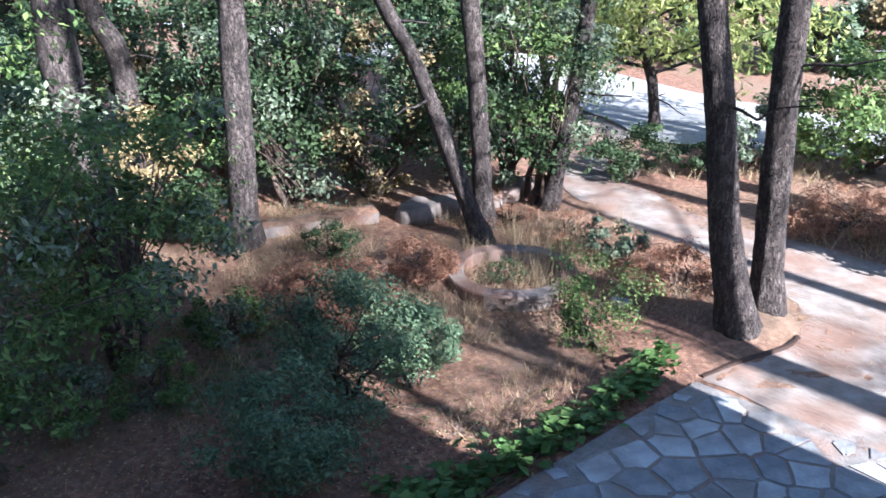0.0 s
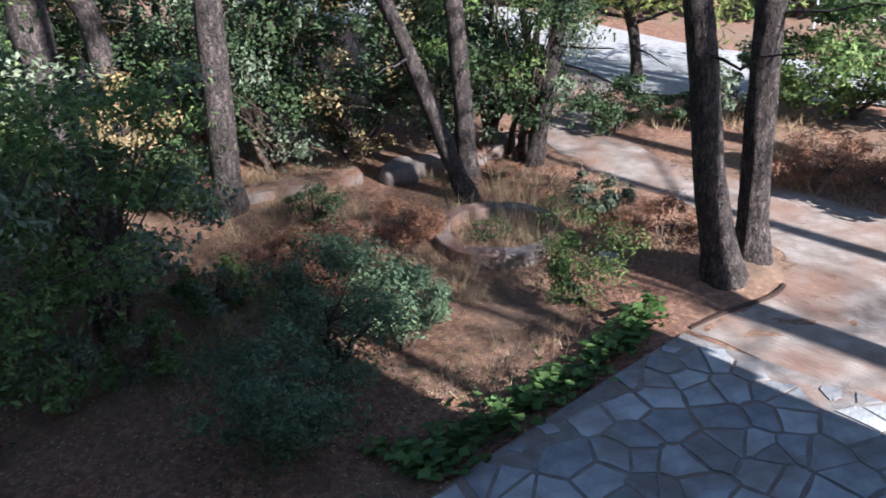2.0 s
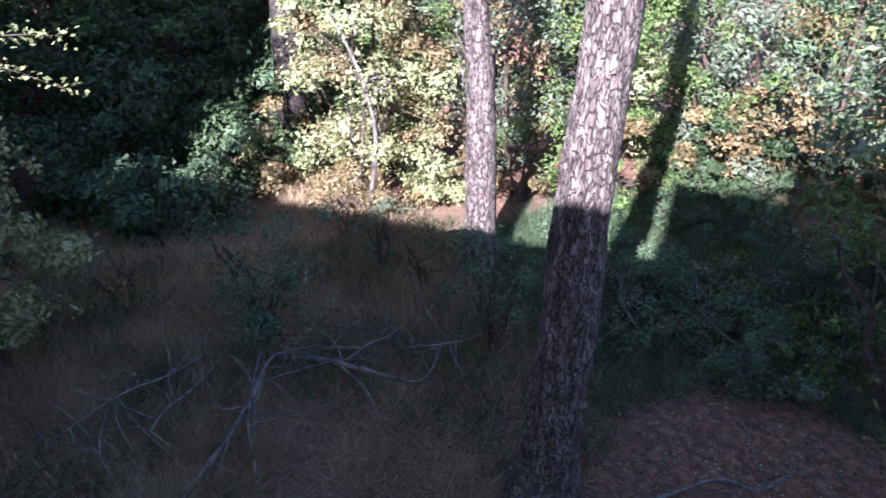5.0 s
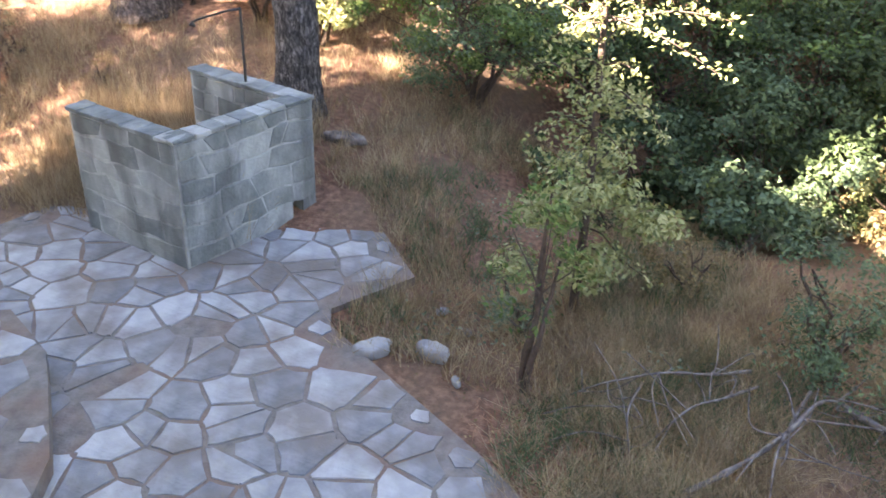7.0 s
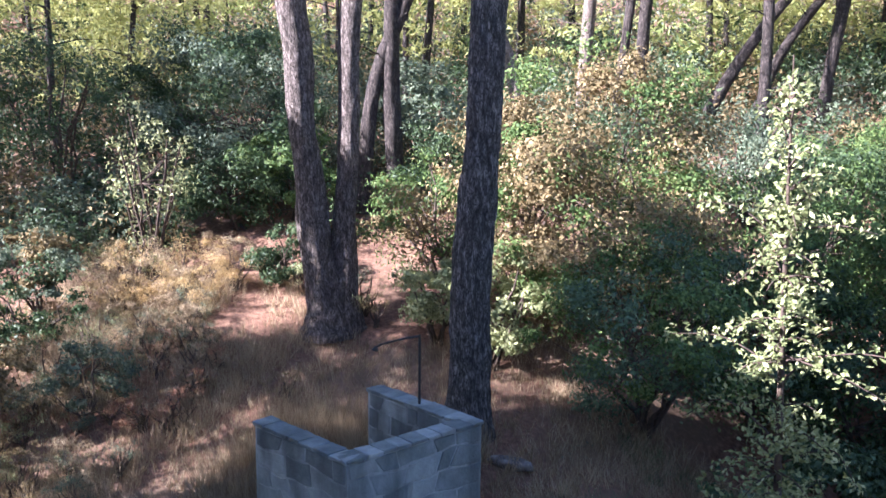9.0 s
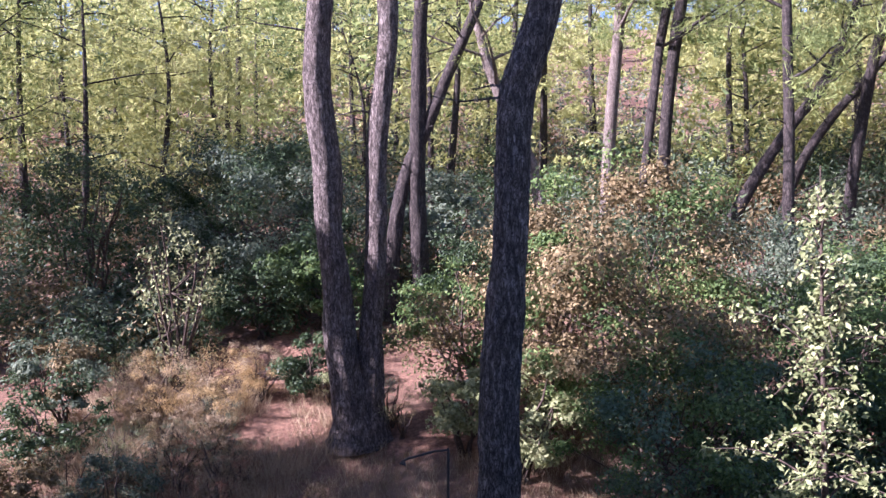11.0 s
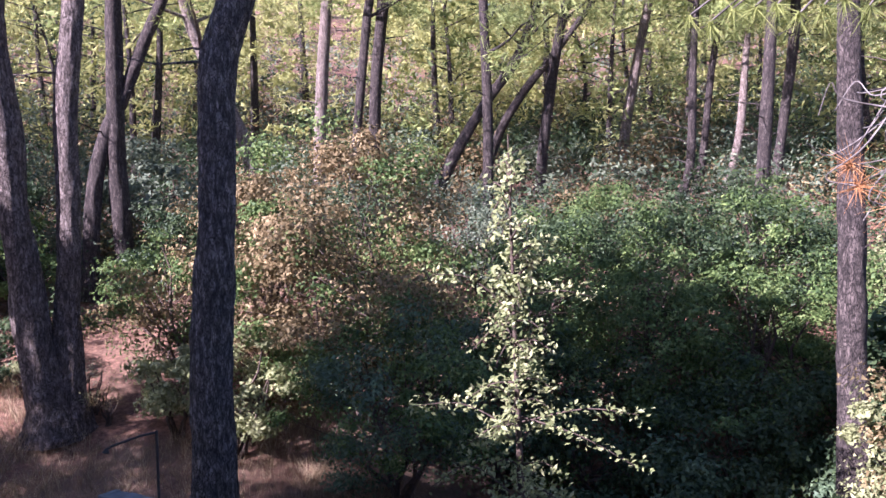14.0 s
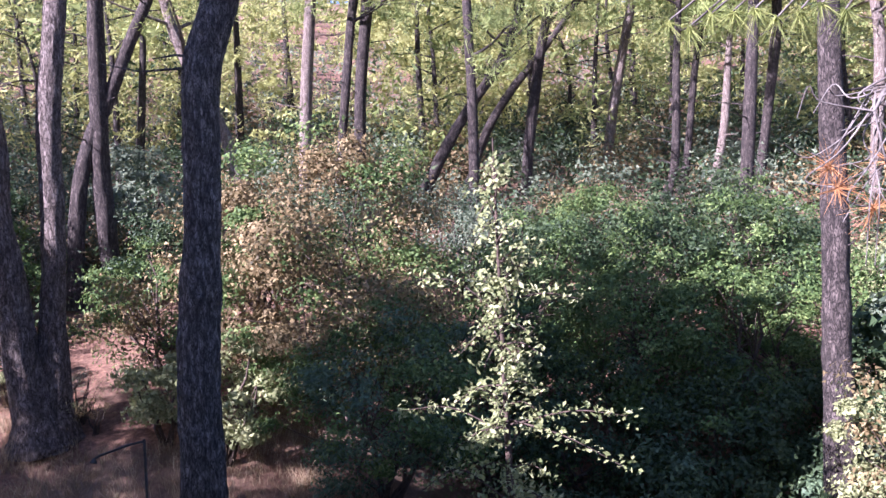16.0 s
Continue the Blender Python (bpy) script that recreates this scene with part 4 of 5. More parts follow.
    tagged(raw("distant_dry_scrub", v, f, L_BROWN), "brown dry scrub under the pine wood", "scrub", kind="stuff")


far_woods()

# ---- house ----
def ab(a, b, z):
    """House axes: a along the front, b out from it."""
    return Vector((0.7071 * (a - b), 0.7071 * (a + b), z))


def block(bm, a0, a1, b0, b1, z0, z1):
    vs = [bm.verts.new(ab(a, b, z)) for a in (a0, a1) for b in (b0, b1) for z in (z0, z1)]
    for q in ((0, 1, 3, 2), (4, 6, 7, 5), (0, 4, 5, 1), (2, 3, 7, 6), (0, 2, 6, 4), (1, 5, 7, 3)):
        bm.faces.new([vs[i] for i in q])


def house():
    t = thing("house", 0, 0, 0, "two-storey rendered house with terracotta roofs and a balcony", "house")
    bm = bmesh.new()
    block(bm, -11.3, 4.4, -10.0, -3.2, -0.3, 7.1)
    # Unseen wall behind the lean-to, its height set to keep sun off the patio.
    block(bm, 4.4, 6.8, -3.7, -3.25, -0.3, 3.95)
    part("wall", bm, PLASTER, t)
    # Unseen blocks added above the eaves, sized to shade the yard and gully.
    bm = bmesh.new()
    block(bm, -0.8, 0.6, -9.5, -3.1, 7.1, 9.0)
    block(bm, 0.6, 4.4, -9.5, -3.1, 7.1, 9.7)
    block(bm, -11.3, -6.95, -9.5, -3.4, 7.1, 13.2)
    part("shade_block", bm, PLASTER, t)
    bm = bmesh.new()
    block(bm, -6.93, -0.7, -10.4, -2.9, 7.12, 7.5)
    part("roof", bm, TERRACOTTA, t)
    bm = bmesh.new()
    block(bm, -1.0, 1.7, -3.2, -0.05, 3.0, 3.15)
    part("balcony_floor", bm, CONCRETE, t)
    for a in (-0.9, 1.6):
        bm = bmesh.new()
        block(bm, a - .1, a + .1, -.4, -.2, -0.1, 3.0)
        part("pillar", bm, PLASTER, t)
    return t


HOUSE = house()

# ---- lean-to roof of terracotta tiles ----
def tile_mesh(cover):
    """A half-barrel roof tile 0.46 m long, tapering; the cover lies hump up, the pan hollow up."""
    v, f = [], []
    n = 7
    for r0, dz in ((0.0, 0.0), (0.014, 0.0)):
        for y, r in ((0.0, 0.095), (0.46, 0.075)):
            for k in range(n):
                a = math.pi * k / (n - 1)
                q = r - r0
                v.append((q * math.cos(a), -y, q * math.sin(a) * (0.85 if cover else -0.7)))
    for b in (0, 2 * n):
        for k in range(n - 1):
            f.append((b + k, b + k + 1, b + n + k + 1, b + n + k))
    for k in range(n - 1):
        f.append((k, k + 1, 2 * n + k + 1, 2 * n + k))
    me = bpy.data.meshes.new("tile")
    me.from_pydata(v, [], f)
    me.materials.append(TERRACOTTA)
    return me


def tile_roof():
    t = thing("tiled_roof", *ab(4.7, 0.3, 2.4), "lean-to roof of weathered terracotta barrel tiles beside the balcony", "roof")
    slope = 0.42
    bm = bmesh.new()
    p = [ab(2.45, 0.2, 2.26), ab(6.9, 0.2, 2.26), ab(6.9, -3.2, 2.26 + 3.4 * slope), ab(2.45, -3.2, 2.26 + 3.4 * slope)]
    lo = [bm.verts.new(q - t.location) for q in p]
    hi = [bm.verts.new(q - t.location + Vector((0, 0, 0.05))) for q in p]
    bm.faces.new(lo[::-1]), bm.faces.new(hi)
    for k in range(4):
        bm.faces.new((lo[k], lo[(k + 1) % 4], hi[(k + 1) % 4], hi[k]))
    part("roof_deck", bm, WOOD, t)
    cov, pan = tile_mesh(True), tile_mesh(False)
    for col in range(20):
        for row in range(7):
            for me, da, dz in ((pan, 0.0, 0.07), (cov, 0.11, 0.10)):
                ob = new("tile", me)
                ob.parent = t
                b = 0.3 + rng.normal(0, 0.012) - row * 0.40
                a = 2.62 + col * 0.22 + da + rng.normal(0, 0.006)
                q = ab(a, b, 2.26 + (0.3 - b) * slope + dz + row * 0.004) - t.location
                ob.matrix_basis = Matrix.Translation(q) @ pose(0, 0, 0, 0, 0, 45 + rng.normal(0, 1.2)) @ pose(0, 0, 0, -math.degrees(math.atan(slope)) + rng.normal(0, 0.8))
    for a in (2.7, 6.7):
        bm = bmesh.new()
        block(bm, a - .08, a + .08, 0.0, 0.16, -0.05, 2.27)
        bmesh.ops.translate(bm, verts=bm.verts, vec=-t.location)
        part("post", bm, WOOD, t)
    return t


tile_roof()

# ---- flagstones ----
def clip(poly, n, c):
    out = []
    for p, q in zip(poly, poly[1:] + poly[:1]):
        dp, dq = p[0] * n[0] + p[1] * n[1] - c, q[0] * n[0] + q[1] * n[1] - c
        if dp <= 0:
            out.append(p)
        if dp * dq < 0:
            k = dp / (dp - dq)
            out.append((p[0] + (q[0] - p[0]) * k, p[1] + (q[1] - p[1]) * k))
    return out


def flagstones(name, outline, size, label, thick=0.022, z=0.0, gap=0.008, skip=0.0, jit=0.56):
    """Irregular flags in a bed of mortar; each flag a piece of its own."""
    o = np.array(outline, float)
    bm = bmesh.new()
    base = [bm.verts.new((x, y, z + 0.004)) for x, y in outline]
    low = [bm.verts.new((x, y, z - 0.15)) for x, y in outline]
    f = bm.faces.new(base)
    for k in range(len(base)):
        j = (k + 1) % len(base)
        bm.faces.new((base[k], low[k], low[j], base[j]))
    bmesh.ops.recalc_face_normals(bm, faces=bm.faces)
    bmesh.ops.triangulate(bm, faces=[f])
    bed = tagged(part(name, bm, MORTAR, None), label, "paving", kind="structure")
    seeds = []
    x0, y0 = o.min(0)
    x1, y1 = o.max(0)
    for i, x in enumerate(np.arange(x0, x1, size)):
        for y in np.arange(y0, y1, size * 0.86):
            seeds.append((x + rng.uniform(-jit, jit) * size, y + (i % 2) * size * .4 + rng.uniform(-jit, jit) * size))
    pts = np.array(seeds)
    for p in seeds:
        if not inside(p[0], p[1], o) or rng.uniform() < skip:
            continue
        d = np.hypot(*(pts - p).T)
        cell = [(p[0] + i * size, p[1] + j * size) for i, j in ((-.95, -.6), (-.5, -1), (.6, -.95), (1, -.4), (.9, .7), (.4, 1), (-.6, .9), (-1, .5))]
        for k in np.argsort(d)[1:22]:
            n = pts[k] - p
            L = np.linalg.norm(n)
            n = n / L
            cell = clip(cell, n, n @ np.array(p) + L / 2 - gap * rng.uniform(0.6, 1.5))
            if len(cell) < 3:
                break
        if len(cell) < 3:
            continue
        c = np.array(cell)
        if not all(inside(q[0], q[1], o) for q in c):
            for _ in range(9):
                c = np.array(p) + (c - p) * 0.88
                if all(inside(q[0], q[1], o) for q in c):
                    break
            else:
                continue
        m = c.mean(0)
        e = np.roll(c, -1, 0)
        c = np.stack([c, (c + e) / 2 + (m - (c + e) / 2) * rng.uniform(-.02, .09, (len(c), 1))], 1).reshape(-1, 2)
        c = c + (m - c) * rng.uniform(0, .05, (len(c), 1))
        top = z + thick * rng.uniform(0.45, 0.8)
        tilt = rng.normal(0, 0.012, 2)
        n = len(c)
        v = [(x - m[0], y - m[1], -0.02) for x, y in c]
        v += [((x - m[0]) * 0.985, (y - m[1]) * 0.985, top - z - 0.004 + (x - m[0]) * tilt[0] + (y - m[1]) * tilt[1]) for x, y in c]
        v += [((x - m[0]) * 0.96, (y - m[1]) * 0.96, top - z + (x - m[0]) * tilt[0] + (y - m[1]) * tilt[1]) for x, y in c]
        fs = [tuple(range(2 * n, 3 * n))]
        for k in range(n):
            j = (k + 1) % n
            fs += [(k, j, n + j, n + k), (n + k, n + j, 2 * n + j, 2 * n + k)]
        ob = raw("flagstone", v, fs, FLAG, bed)
        ob.location = (m[0], m[1], z)
        if (np.cross(c[1] - c[0], c[2] - c[1])) < 0:
            ob.data.flip_normals()
    return bed


xy = lambda a, b: (0.7071 * (a - b), 0.7071 * (a + b))
flagstones("patio", [xy(1.6, 3.55), xy(3.0, 3.62), xy(4.4, 3.6), xy(6.0, 3.5), xy(7.1, 3.4), xy(7.25, 1.5), xy(7.3, -1.4), xy(1.6, -1.4)], 0.36, "grey irregular flagstone patio, shaded by the house")
flagstones("shower_patio", [(-8.35, -6.85), (-9.0, -5.6), (-9.0, -3.6), (-8.6, -3.1), (-7.75, -2.5), (-6.95, -3.1), (-6.67, -3.0), (-5.37, -1.33), (-4.5, -0.4), (-2.6, -1.9), (-2.9, -5.2), (-5.4, -6.6), (-6.25, -6.6), (-6.9, -7.4)], 0.40, "grey irregular flagstone paving round the outdoor shower", skip=0.04)
flagstones("stone_platform", [(-5.6, -6.35), (-5.86, -5.72), (-5.4, -5.03), (-5.0, -4.72), (-4.3, -4.2), (-3.4, -3.9), (-3.0, -5.3), (-4.2, -6.2)], 0.5, "raised platform of large pale flagstones beside the paving", z=0.17, jit=0.3)
flagstones("stone_step", [(-7.3, -7.9), (-6.85, -7.45), (-6.35, -6.5), (-6.9, -7.0)], 0.3, "broken row of edging stones in the needles", z=0.03)

# ---- outdoor shower ----
def shower():
    pts = [np.array(p) for p in ((-7.73, -6.20), (-7.20, -4.72), (-8.86, -4.00), (-9.50, -5.62))]
    t = thing("outdoor_shower", -8.2, -5.0, 0, "roofless outdoor shower of grey stone walls with a flat stone coping", "outdoor shower")
    loc = Vector((-8.2, -5.0, 0))
    H, TH = 1.36, 0.2
    centre = np.array((-8.35, -5.2))
    for k in range(3):
        p, q = pts[k], pts[k + 1]
        u = (q - p) / np.linalg.norm(q - p)
        n = np.array((u[1], -u[0]))
        if n @ (p - centre) < 0:
            n = -n
        L = np.linalg.norm(q - p)
        s0 = 0.0 if k == 0 else TH
        W = lambda s, d, z: Vector((*(p + u * s - n * d), z)) - loc
        bm = bmesh.new()

        def box(bm, s0, s1, d0, d1, z0, z1, wob=0.0):
            vs = [bm.verts.new(W(s, d, z) + Vector((rng.normal(0, wob), rng.normal(0, wob), rng.normal(0, wob)))) for s in (s0, s1) for d in (d0, d1) for z in (z0, z1)]
            for g in ((0, 1, 3, 2), (4, 6, 7, 5), (0, 4, 5, 1), (2, 3, 7, 6), (0, 2, 6, 4), (1, 5, 7, 3)):
                bm.faces.new([vs[i] for i in g])
        hole = k == 1
        e1 = L - (0.36 if hole else 0.0)
        box(bm, s0, e1, 0.0, TH, -0.1, H)
        if hole:
            box(bm, e1, L - 0.2, 0.0, TH, 0.26, H)
            box(bm, L - 0.2, L, 0.0, TH, -0.1, H)
        bmesh.ops.recalc_face_normals(bm, faces=bm.faces)
        wall = part("wall", bm, WALLMORTAR, t, "mortared grey stone wall")
        sides = [(-0.012, 0.03)] + ([(TH - 0.02, TH + 0.012)] if k == 2 else [])
        for d0, d1 in sides:
            beds = [0.012] + [zz + rng.normal(0, .02) for zz in (0.25, 0.47, 0.71, 0.93, 1.15)] + [H - 0.006]
            ph = rng.uniform(0, 6, len(beds))
            wave = lambda r, a: beds[r] + (0.022 * math.sin(4.1 * a + ph[r]) + 0.014 * math.sin(11 * a + 2 * ph[r]) if 0 < r < len(beds) - 1 else 0)
            for r in range(len(beds) - 1):
                cuts = [0.015]
                while cuts[-1] < L - 0.24:
                    cuts.append(cuts[-1] + rng.uniform(0.18, 0.55))
                cuts = [q for q in cuts if q < L - 0.14] + [L - 0.015]
                tilt = [0] + list(rng.normal(0, .035, len(cuts) - 2)) + [0]
                for c0, c1, k0, k1 in zip(cuts, cuts[1:], tilt, tilt[1:]):
                    if hole and r == 0 and c1 > L - 0.4:
                        continue
                    g = rng.uniform(0.006, 0.016)
                    xs = np.linspace(0, 1, 4)
                    lo = [(c0 - k0 + g + (c1 - k1 - c0 + k0 - 2 * g) * q, 0) for q in xs]
                    hi = [(c0 + k0 + g + (c1 + k1 - c0 - k0 - 2 * g) * q, 1) for q in xs[::-1]]
                    prof = np.array([(min(max(a + rng.normal(0, .007), 0.012), L - 0.012), wave(r + e, a) + (g if e == 0 else -g) + rng.normal(0, .006)) for a, e in lo + hi])
                    prof[:, 1] = np.clip(prof[:, 1], 0.005, H - 0.004)
                    m = prof.mean(0)
                    outd = d0 + rng.uniform(0, 0.008) if d0 < 0 else d1 - rng.uniform(0, 0.008)
                    ind = d1 if d0 < 0 else d0
                    bm = bmesh.new()
                    back = [bm.verts.new(W(a, ind, c)) for a, c in prof]
                    mid = [bm.verts.new(W(a, outd + (0.006 if d0 < 0 else -0.006), c)) for a, c in prof]
                    fr = [bm.verts.new(W(m[0] + (a - m[0]) * 0.92, outd, m[1] + (c - m[1]) * 0.92)) for a, c in prof]
                    bm.faces.new(fr)
                    for i in range(len(prof)):
                        j = (i + 1) % len(prof)
                        bm.faces.new((mid[i], mid[j], fr[j], fr[i]))
                        bm.faces.new((back[i], back[j], mid[j], mid[i]))
                    bmesh.ops.recalc_face_normals(bm, faces=bm.faces)
                    part("stone", bm, WALLSTONE, wall)
        s = -0.02 if k != 2 else TH
        while s < L - 0.03:
            w = min(rng.uniform(0.16, 0.26), L + 0.02 - s)
            bm = bmesh.new()
            box(bm, s + 0.004, s + w - 0.004, -0.03, TH + 0.02, H, H + 0.04 + rng.uniform(0, 0.008), 0.004)
            bmesh.ops.recalc_face_normals(bm, faces=bm.faces)
            bmesh.ops.bevel(bm, geom=bm.edges[:], offset=0.006, segments=1, affect="EDGES")
            part("coping_stone", bm, WALLSTONE, wall)
            s += w
    # riser and arm with its rose
    v, f = tube([(-0.85, 0.14, 0.0), (-0.85, 0.14, 2.20), (-0.85, 0.14, 2.23)], [0.016, 0.016, 0.012], 8)
    pipe = raw("water_pipe", v, f, METAL, t, True)
    v, f = tube([(-0.85, 0.14, 2.21), (-0.78, 0.0, 2.19), (-0.68, -0.28, 2.10), (-0.66, -0.33, 2.07)], [0.013, 0.013, 0.013, 0.012], 8)
    raw("arm", v, f, METAL, pipe, True)
    v, f = tube([(-0.66, -0.33, 2.08), (-0.66, -0.335, 2.05), (-0.655, -0.34, 2.03), (-0.655, -0.34, 2.025)], [0.012, 0.03, 0.04, 0.002], 10)
    raw("shower_rose", v, f, METAL, pipe, True)
    return t


shower()

# ---- stone ring, low wall, boulders ----
def ring(x, y, R, th, hh):
    t = thing("stone_ring", x, y, 0, "low round concrete planter ring overgrown with grass", "planter")
    n = 40
    a = np.linspace(0, 2 * np.pi, n, endpoint=False)
    wob = 1 + 0.006 * rng.normal(0, 1, n)
    prof = [(R, -0.1), (R, hh - 0.02), (R - 0.015, hh), (R - th + 0.015, hh), (R - th, hh - 0.02), (R - th, -0.1)]
    v = [(r * w * math.cos(q), r * w * math.sin(q), z + (0.012 * math.sin(3 * q) if z > 0 else 0)) for r, z in prof for q, w in zip(a, wob)]
    f = [(k * n + i, k * n + (i + 1) % n, (k + 1) * n + (i + 1) % n, (k + 1) * n + i) for k in range(5) for i in range(n)]
    raw("kerb_ring", v, f, CONCRETE, t, False)
    return t


ring(0.92, 9.80, 0.82, 0.21, 0.15)


def boulder(x, y, rx, ry, rz, label, material=None, name="boulder"):
    bm = bmesh.new()
    bmesh.ops.create_icosphere(bm, subdivisions=3, radius=1)
    sd = Vector((x * 3.1, y * 1.7, 0))
    for q in bm.verts:
        k = 1 + 0.22 * noise.noise(q.co * 1.6 + sd) + 0.08 * noise.noise(q.co * 5 + sd)
        q.co = Vector((q.co.x * rx * k, q.co.y * ry * k, max(min(q.co.z * 1.5, 0.8), -0.9) * rz * k))
    ob = part(name, bm, material or CONCRETE, None)
    ob.data.shade_smooth()
    ob.location = (x, y, float(h(x, y)) + rz * 0.35)
    ob.rotation_euler = (0, 0, x * 7)
    return tagged(ob, label, "stone")


def low_wall():
    t = thing("low_wall", -2.5, 11.1, 0, "low rendered wall topped with fallen needles at the thicket's edge", "wall")
    p, q = np.array((-2.55, 11.05)), np.array((-0.9, 11.75))
    u = (q - p) / np.linalg.norm(q - p)
    n = np.array((-u[1], u[0]))
    L = np.linalg.norm(q - p)
    s = 0.0
    while s < L:
        w = min(rng.uniform(0.35, 0.55), L - s)
        bm = bmesh.new()
        bmesh.ops.create_cube(bm, size=1)
        c = p + u * (s + w / 2) + n * 0.16
        bmesh.ops.bevel(bm, geom=bm.edges[:], offset=0.02, segments=2, affect="EDGES")
        for vv in bm.verts:
            vv.co = Vector((vv.co.x * (w + 0.012), vv.co.y * 0.32, vv.co.z * 0.26)) + Vector(rng.normal(0, 0.006, 3))
        ob = part("block", bm, CONCRETE, t)
        ob.location = Vector((c[0], c[1], 0.02)) - t.location
        ob.rotation_euler = (0, 0, math.atan2(u[1], u[0]))
        s += w
    m = 24
    v = []
    for k in range(m):
        e = p + u * (L * k / (m - 1))
        for o, z in ((0.01, 0.14), (0.05, 0.165), (0.16, 0.18), (0.27, 0.165), (0.31, 0.14)):
            v.append((*(e + n * (o + rng.normal(0, 0.012)) - np.array(t.location[:2])), z + rng.normal(0, 0.006)))
    f = [(5 * k + i, 5 * k + i + 1, 5 * k + i + 6, 5 * k + i + 5) for k in range(m - 1) for i in range(4)]
    raw("needle_cover", v, f, SOIL, t, True)


low_wall()
for x, y, rx, ry, rz in ((-0.35, 12.0, .34, .26, .2), (0.05, 12.2, .26, .22, .2), (1.05, 12.9, .34, .24, .2), (0.75, 12.6, .2, .18, .15), (1.35, 13.2, .3, .2, .14)):
    boulder(x, y, rx, ry, rz, "flat-topped pale stone at the thicket's edge")
boulder(-10.1, -4.1, .3, .1, .08, "short broken log on the needles", TWIG, "log")
for x, y, r in ((-6.42, -2.52, .13), (-6.55, -2.0, .12), (-7.3, -2.1, .05), (-7.0, -1.8, .05), (-6.2, -1.7, .05), (2.15, 9.1, .1)):
    boulder(x, y, r * 1.4, r * .7, r * .7, "loose grey stone on the soil", FLAG, "stone")

# dark strip standing in for the shade line along the paired pines' island
c = curve([(2.72, 7.55, 0.0), (3.2, 7.85, 0.015), (3.7, 8.1, 0.02), (3.92, 8.28, 0.015), (4.0, 8.42, 0.0)], 40)
v = [(x + dx, y + dy, z + dz) for x, y, z in c for dx, dy, dz in ((0.02, -0.02, -0.08), (0.012, -0.012, -0.008), (-0.012, 0.012, -0.006), (-0.02, 0.02, -0.08))]
f = [(4 * k + i, 4 * k + 4 + i, 4 * k + 5 + i, 4 * k + 1 + i) for k in range(39) for i in range(3)]
tagged(raw("kerb", v, f, WOOD), "thin dark strip drawn as the line of shade round the needle mound", "kerb", kind="structure")
bm = bmesh.new()
bmesh.ops.create_grid(bm, x_segments=40, y_segments=40, size=1)
for q in bm.verts:
    x, y = q.co.x * 1.5 + 2.95, q.co.y * 1.4 + 8.75
    d = math.hypot((x - 3.3) / 1.15, (y - 8.85) / 0.95)
    e = 0.707 * (y - x) - 3.05
    z = 0.13 * max(0, 1 - d * d) ** 2 * min(max(e / 0.25, 0), 1) * min(max((4.2 - x) / 0.3, 0), 1) + 0.012 * noise.noise(Vector((x * 4, y * 4, 0)))
    q.co = Vector((x, y, z - 0.025))
tagged(part("mound", bm, SOIL, None), "mound of reddish pine needles under the paired pines", "ground", kind="structure").data.shade_smooth()

# post at the foot of the outside stair
bm = bmesh.new()
bmesh.ops.create_cube(bm, size=1)
for q in bm.verts:
    q.co = Vector((q.co.x * 0.10, q.co.y * 0.10, q.co.z * 2.66 + 1.28))
bmesh.ops.bevel(bm, geom=bm.edges[:], offset=0.012, segments=2, affect="EDGES")
ob = part("wooden_post", bm, WOOD, None)
ob.location = (-2.50, -3.14, 0.0)
ob.rotation_euler = (0, 0, 0.5)
tagged(ob, "dark brown square post standing beside the paving", "post")

# ---- ivy along the patio ----
def ivy(a0, a1, n):
    t = thing("ivy", *xy(a0, 3.6), 0, "bright green large-leaved creeper along the patio's edge", "creeper")
    a = rng.uniform(a0, a1, n)
    lump = 0.5 + 0.5 * np.sin(a * 5.1) * np.sin(a * 2.3 + 1)
    b = 3.72 + rng.normal(0, 0.10, n) + 0.14 * lump + np.clip(4.6 - a, 0, 1.2) * rng.uniform(0, 1, n) * 0.7
    z = np.abs(rng.normal(0.08, 0.08, n)) * (0.4 + lump)
    p = np.stack([0.7071 * (a - b), 0.7071 * (a + b), z], 1) - np.array([*xy(a0, 3.6), 0])
    v, f = leaves(p, 0.12, np.tile([-.4, .4, .6], (n, 1)), 0.9, 1.4, 0.5)
    raw("crown", v, f, L_IVY, t)
    seg = []
    for k in range(14):
        s = rng.uniform(a0, a1 - .8)
        q = np.array([[*xy(s + .15 * j, 3.7 + rng.normal(0, .06)), 0.03] for j in range(6)]) - np.array([*xy(a0, 3.6), 0])
        seg.append(tube(q, np.full(6, .006), 4))
    v, f = merge(seg)
    raw("stem", v, f, STEM, t)


ivy(3.7, 7.25, 900)

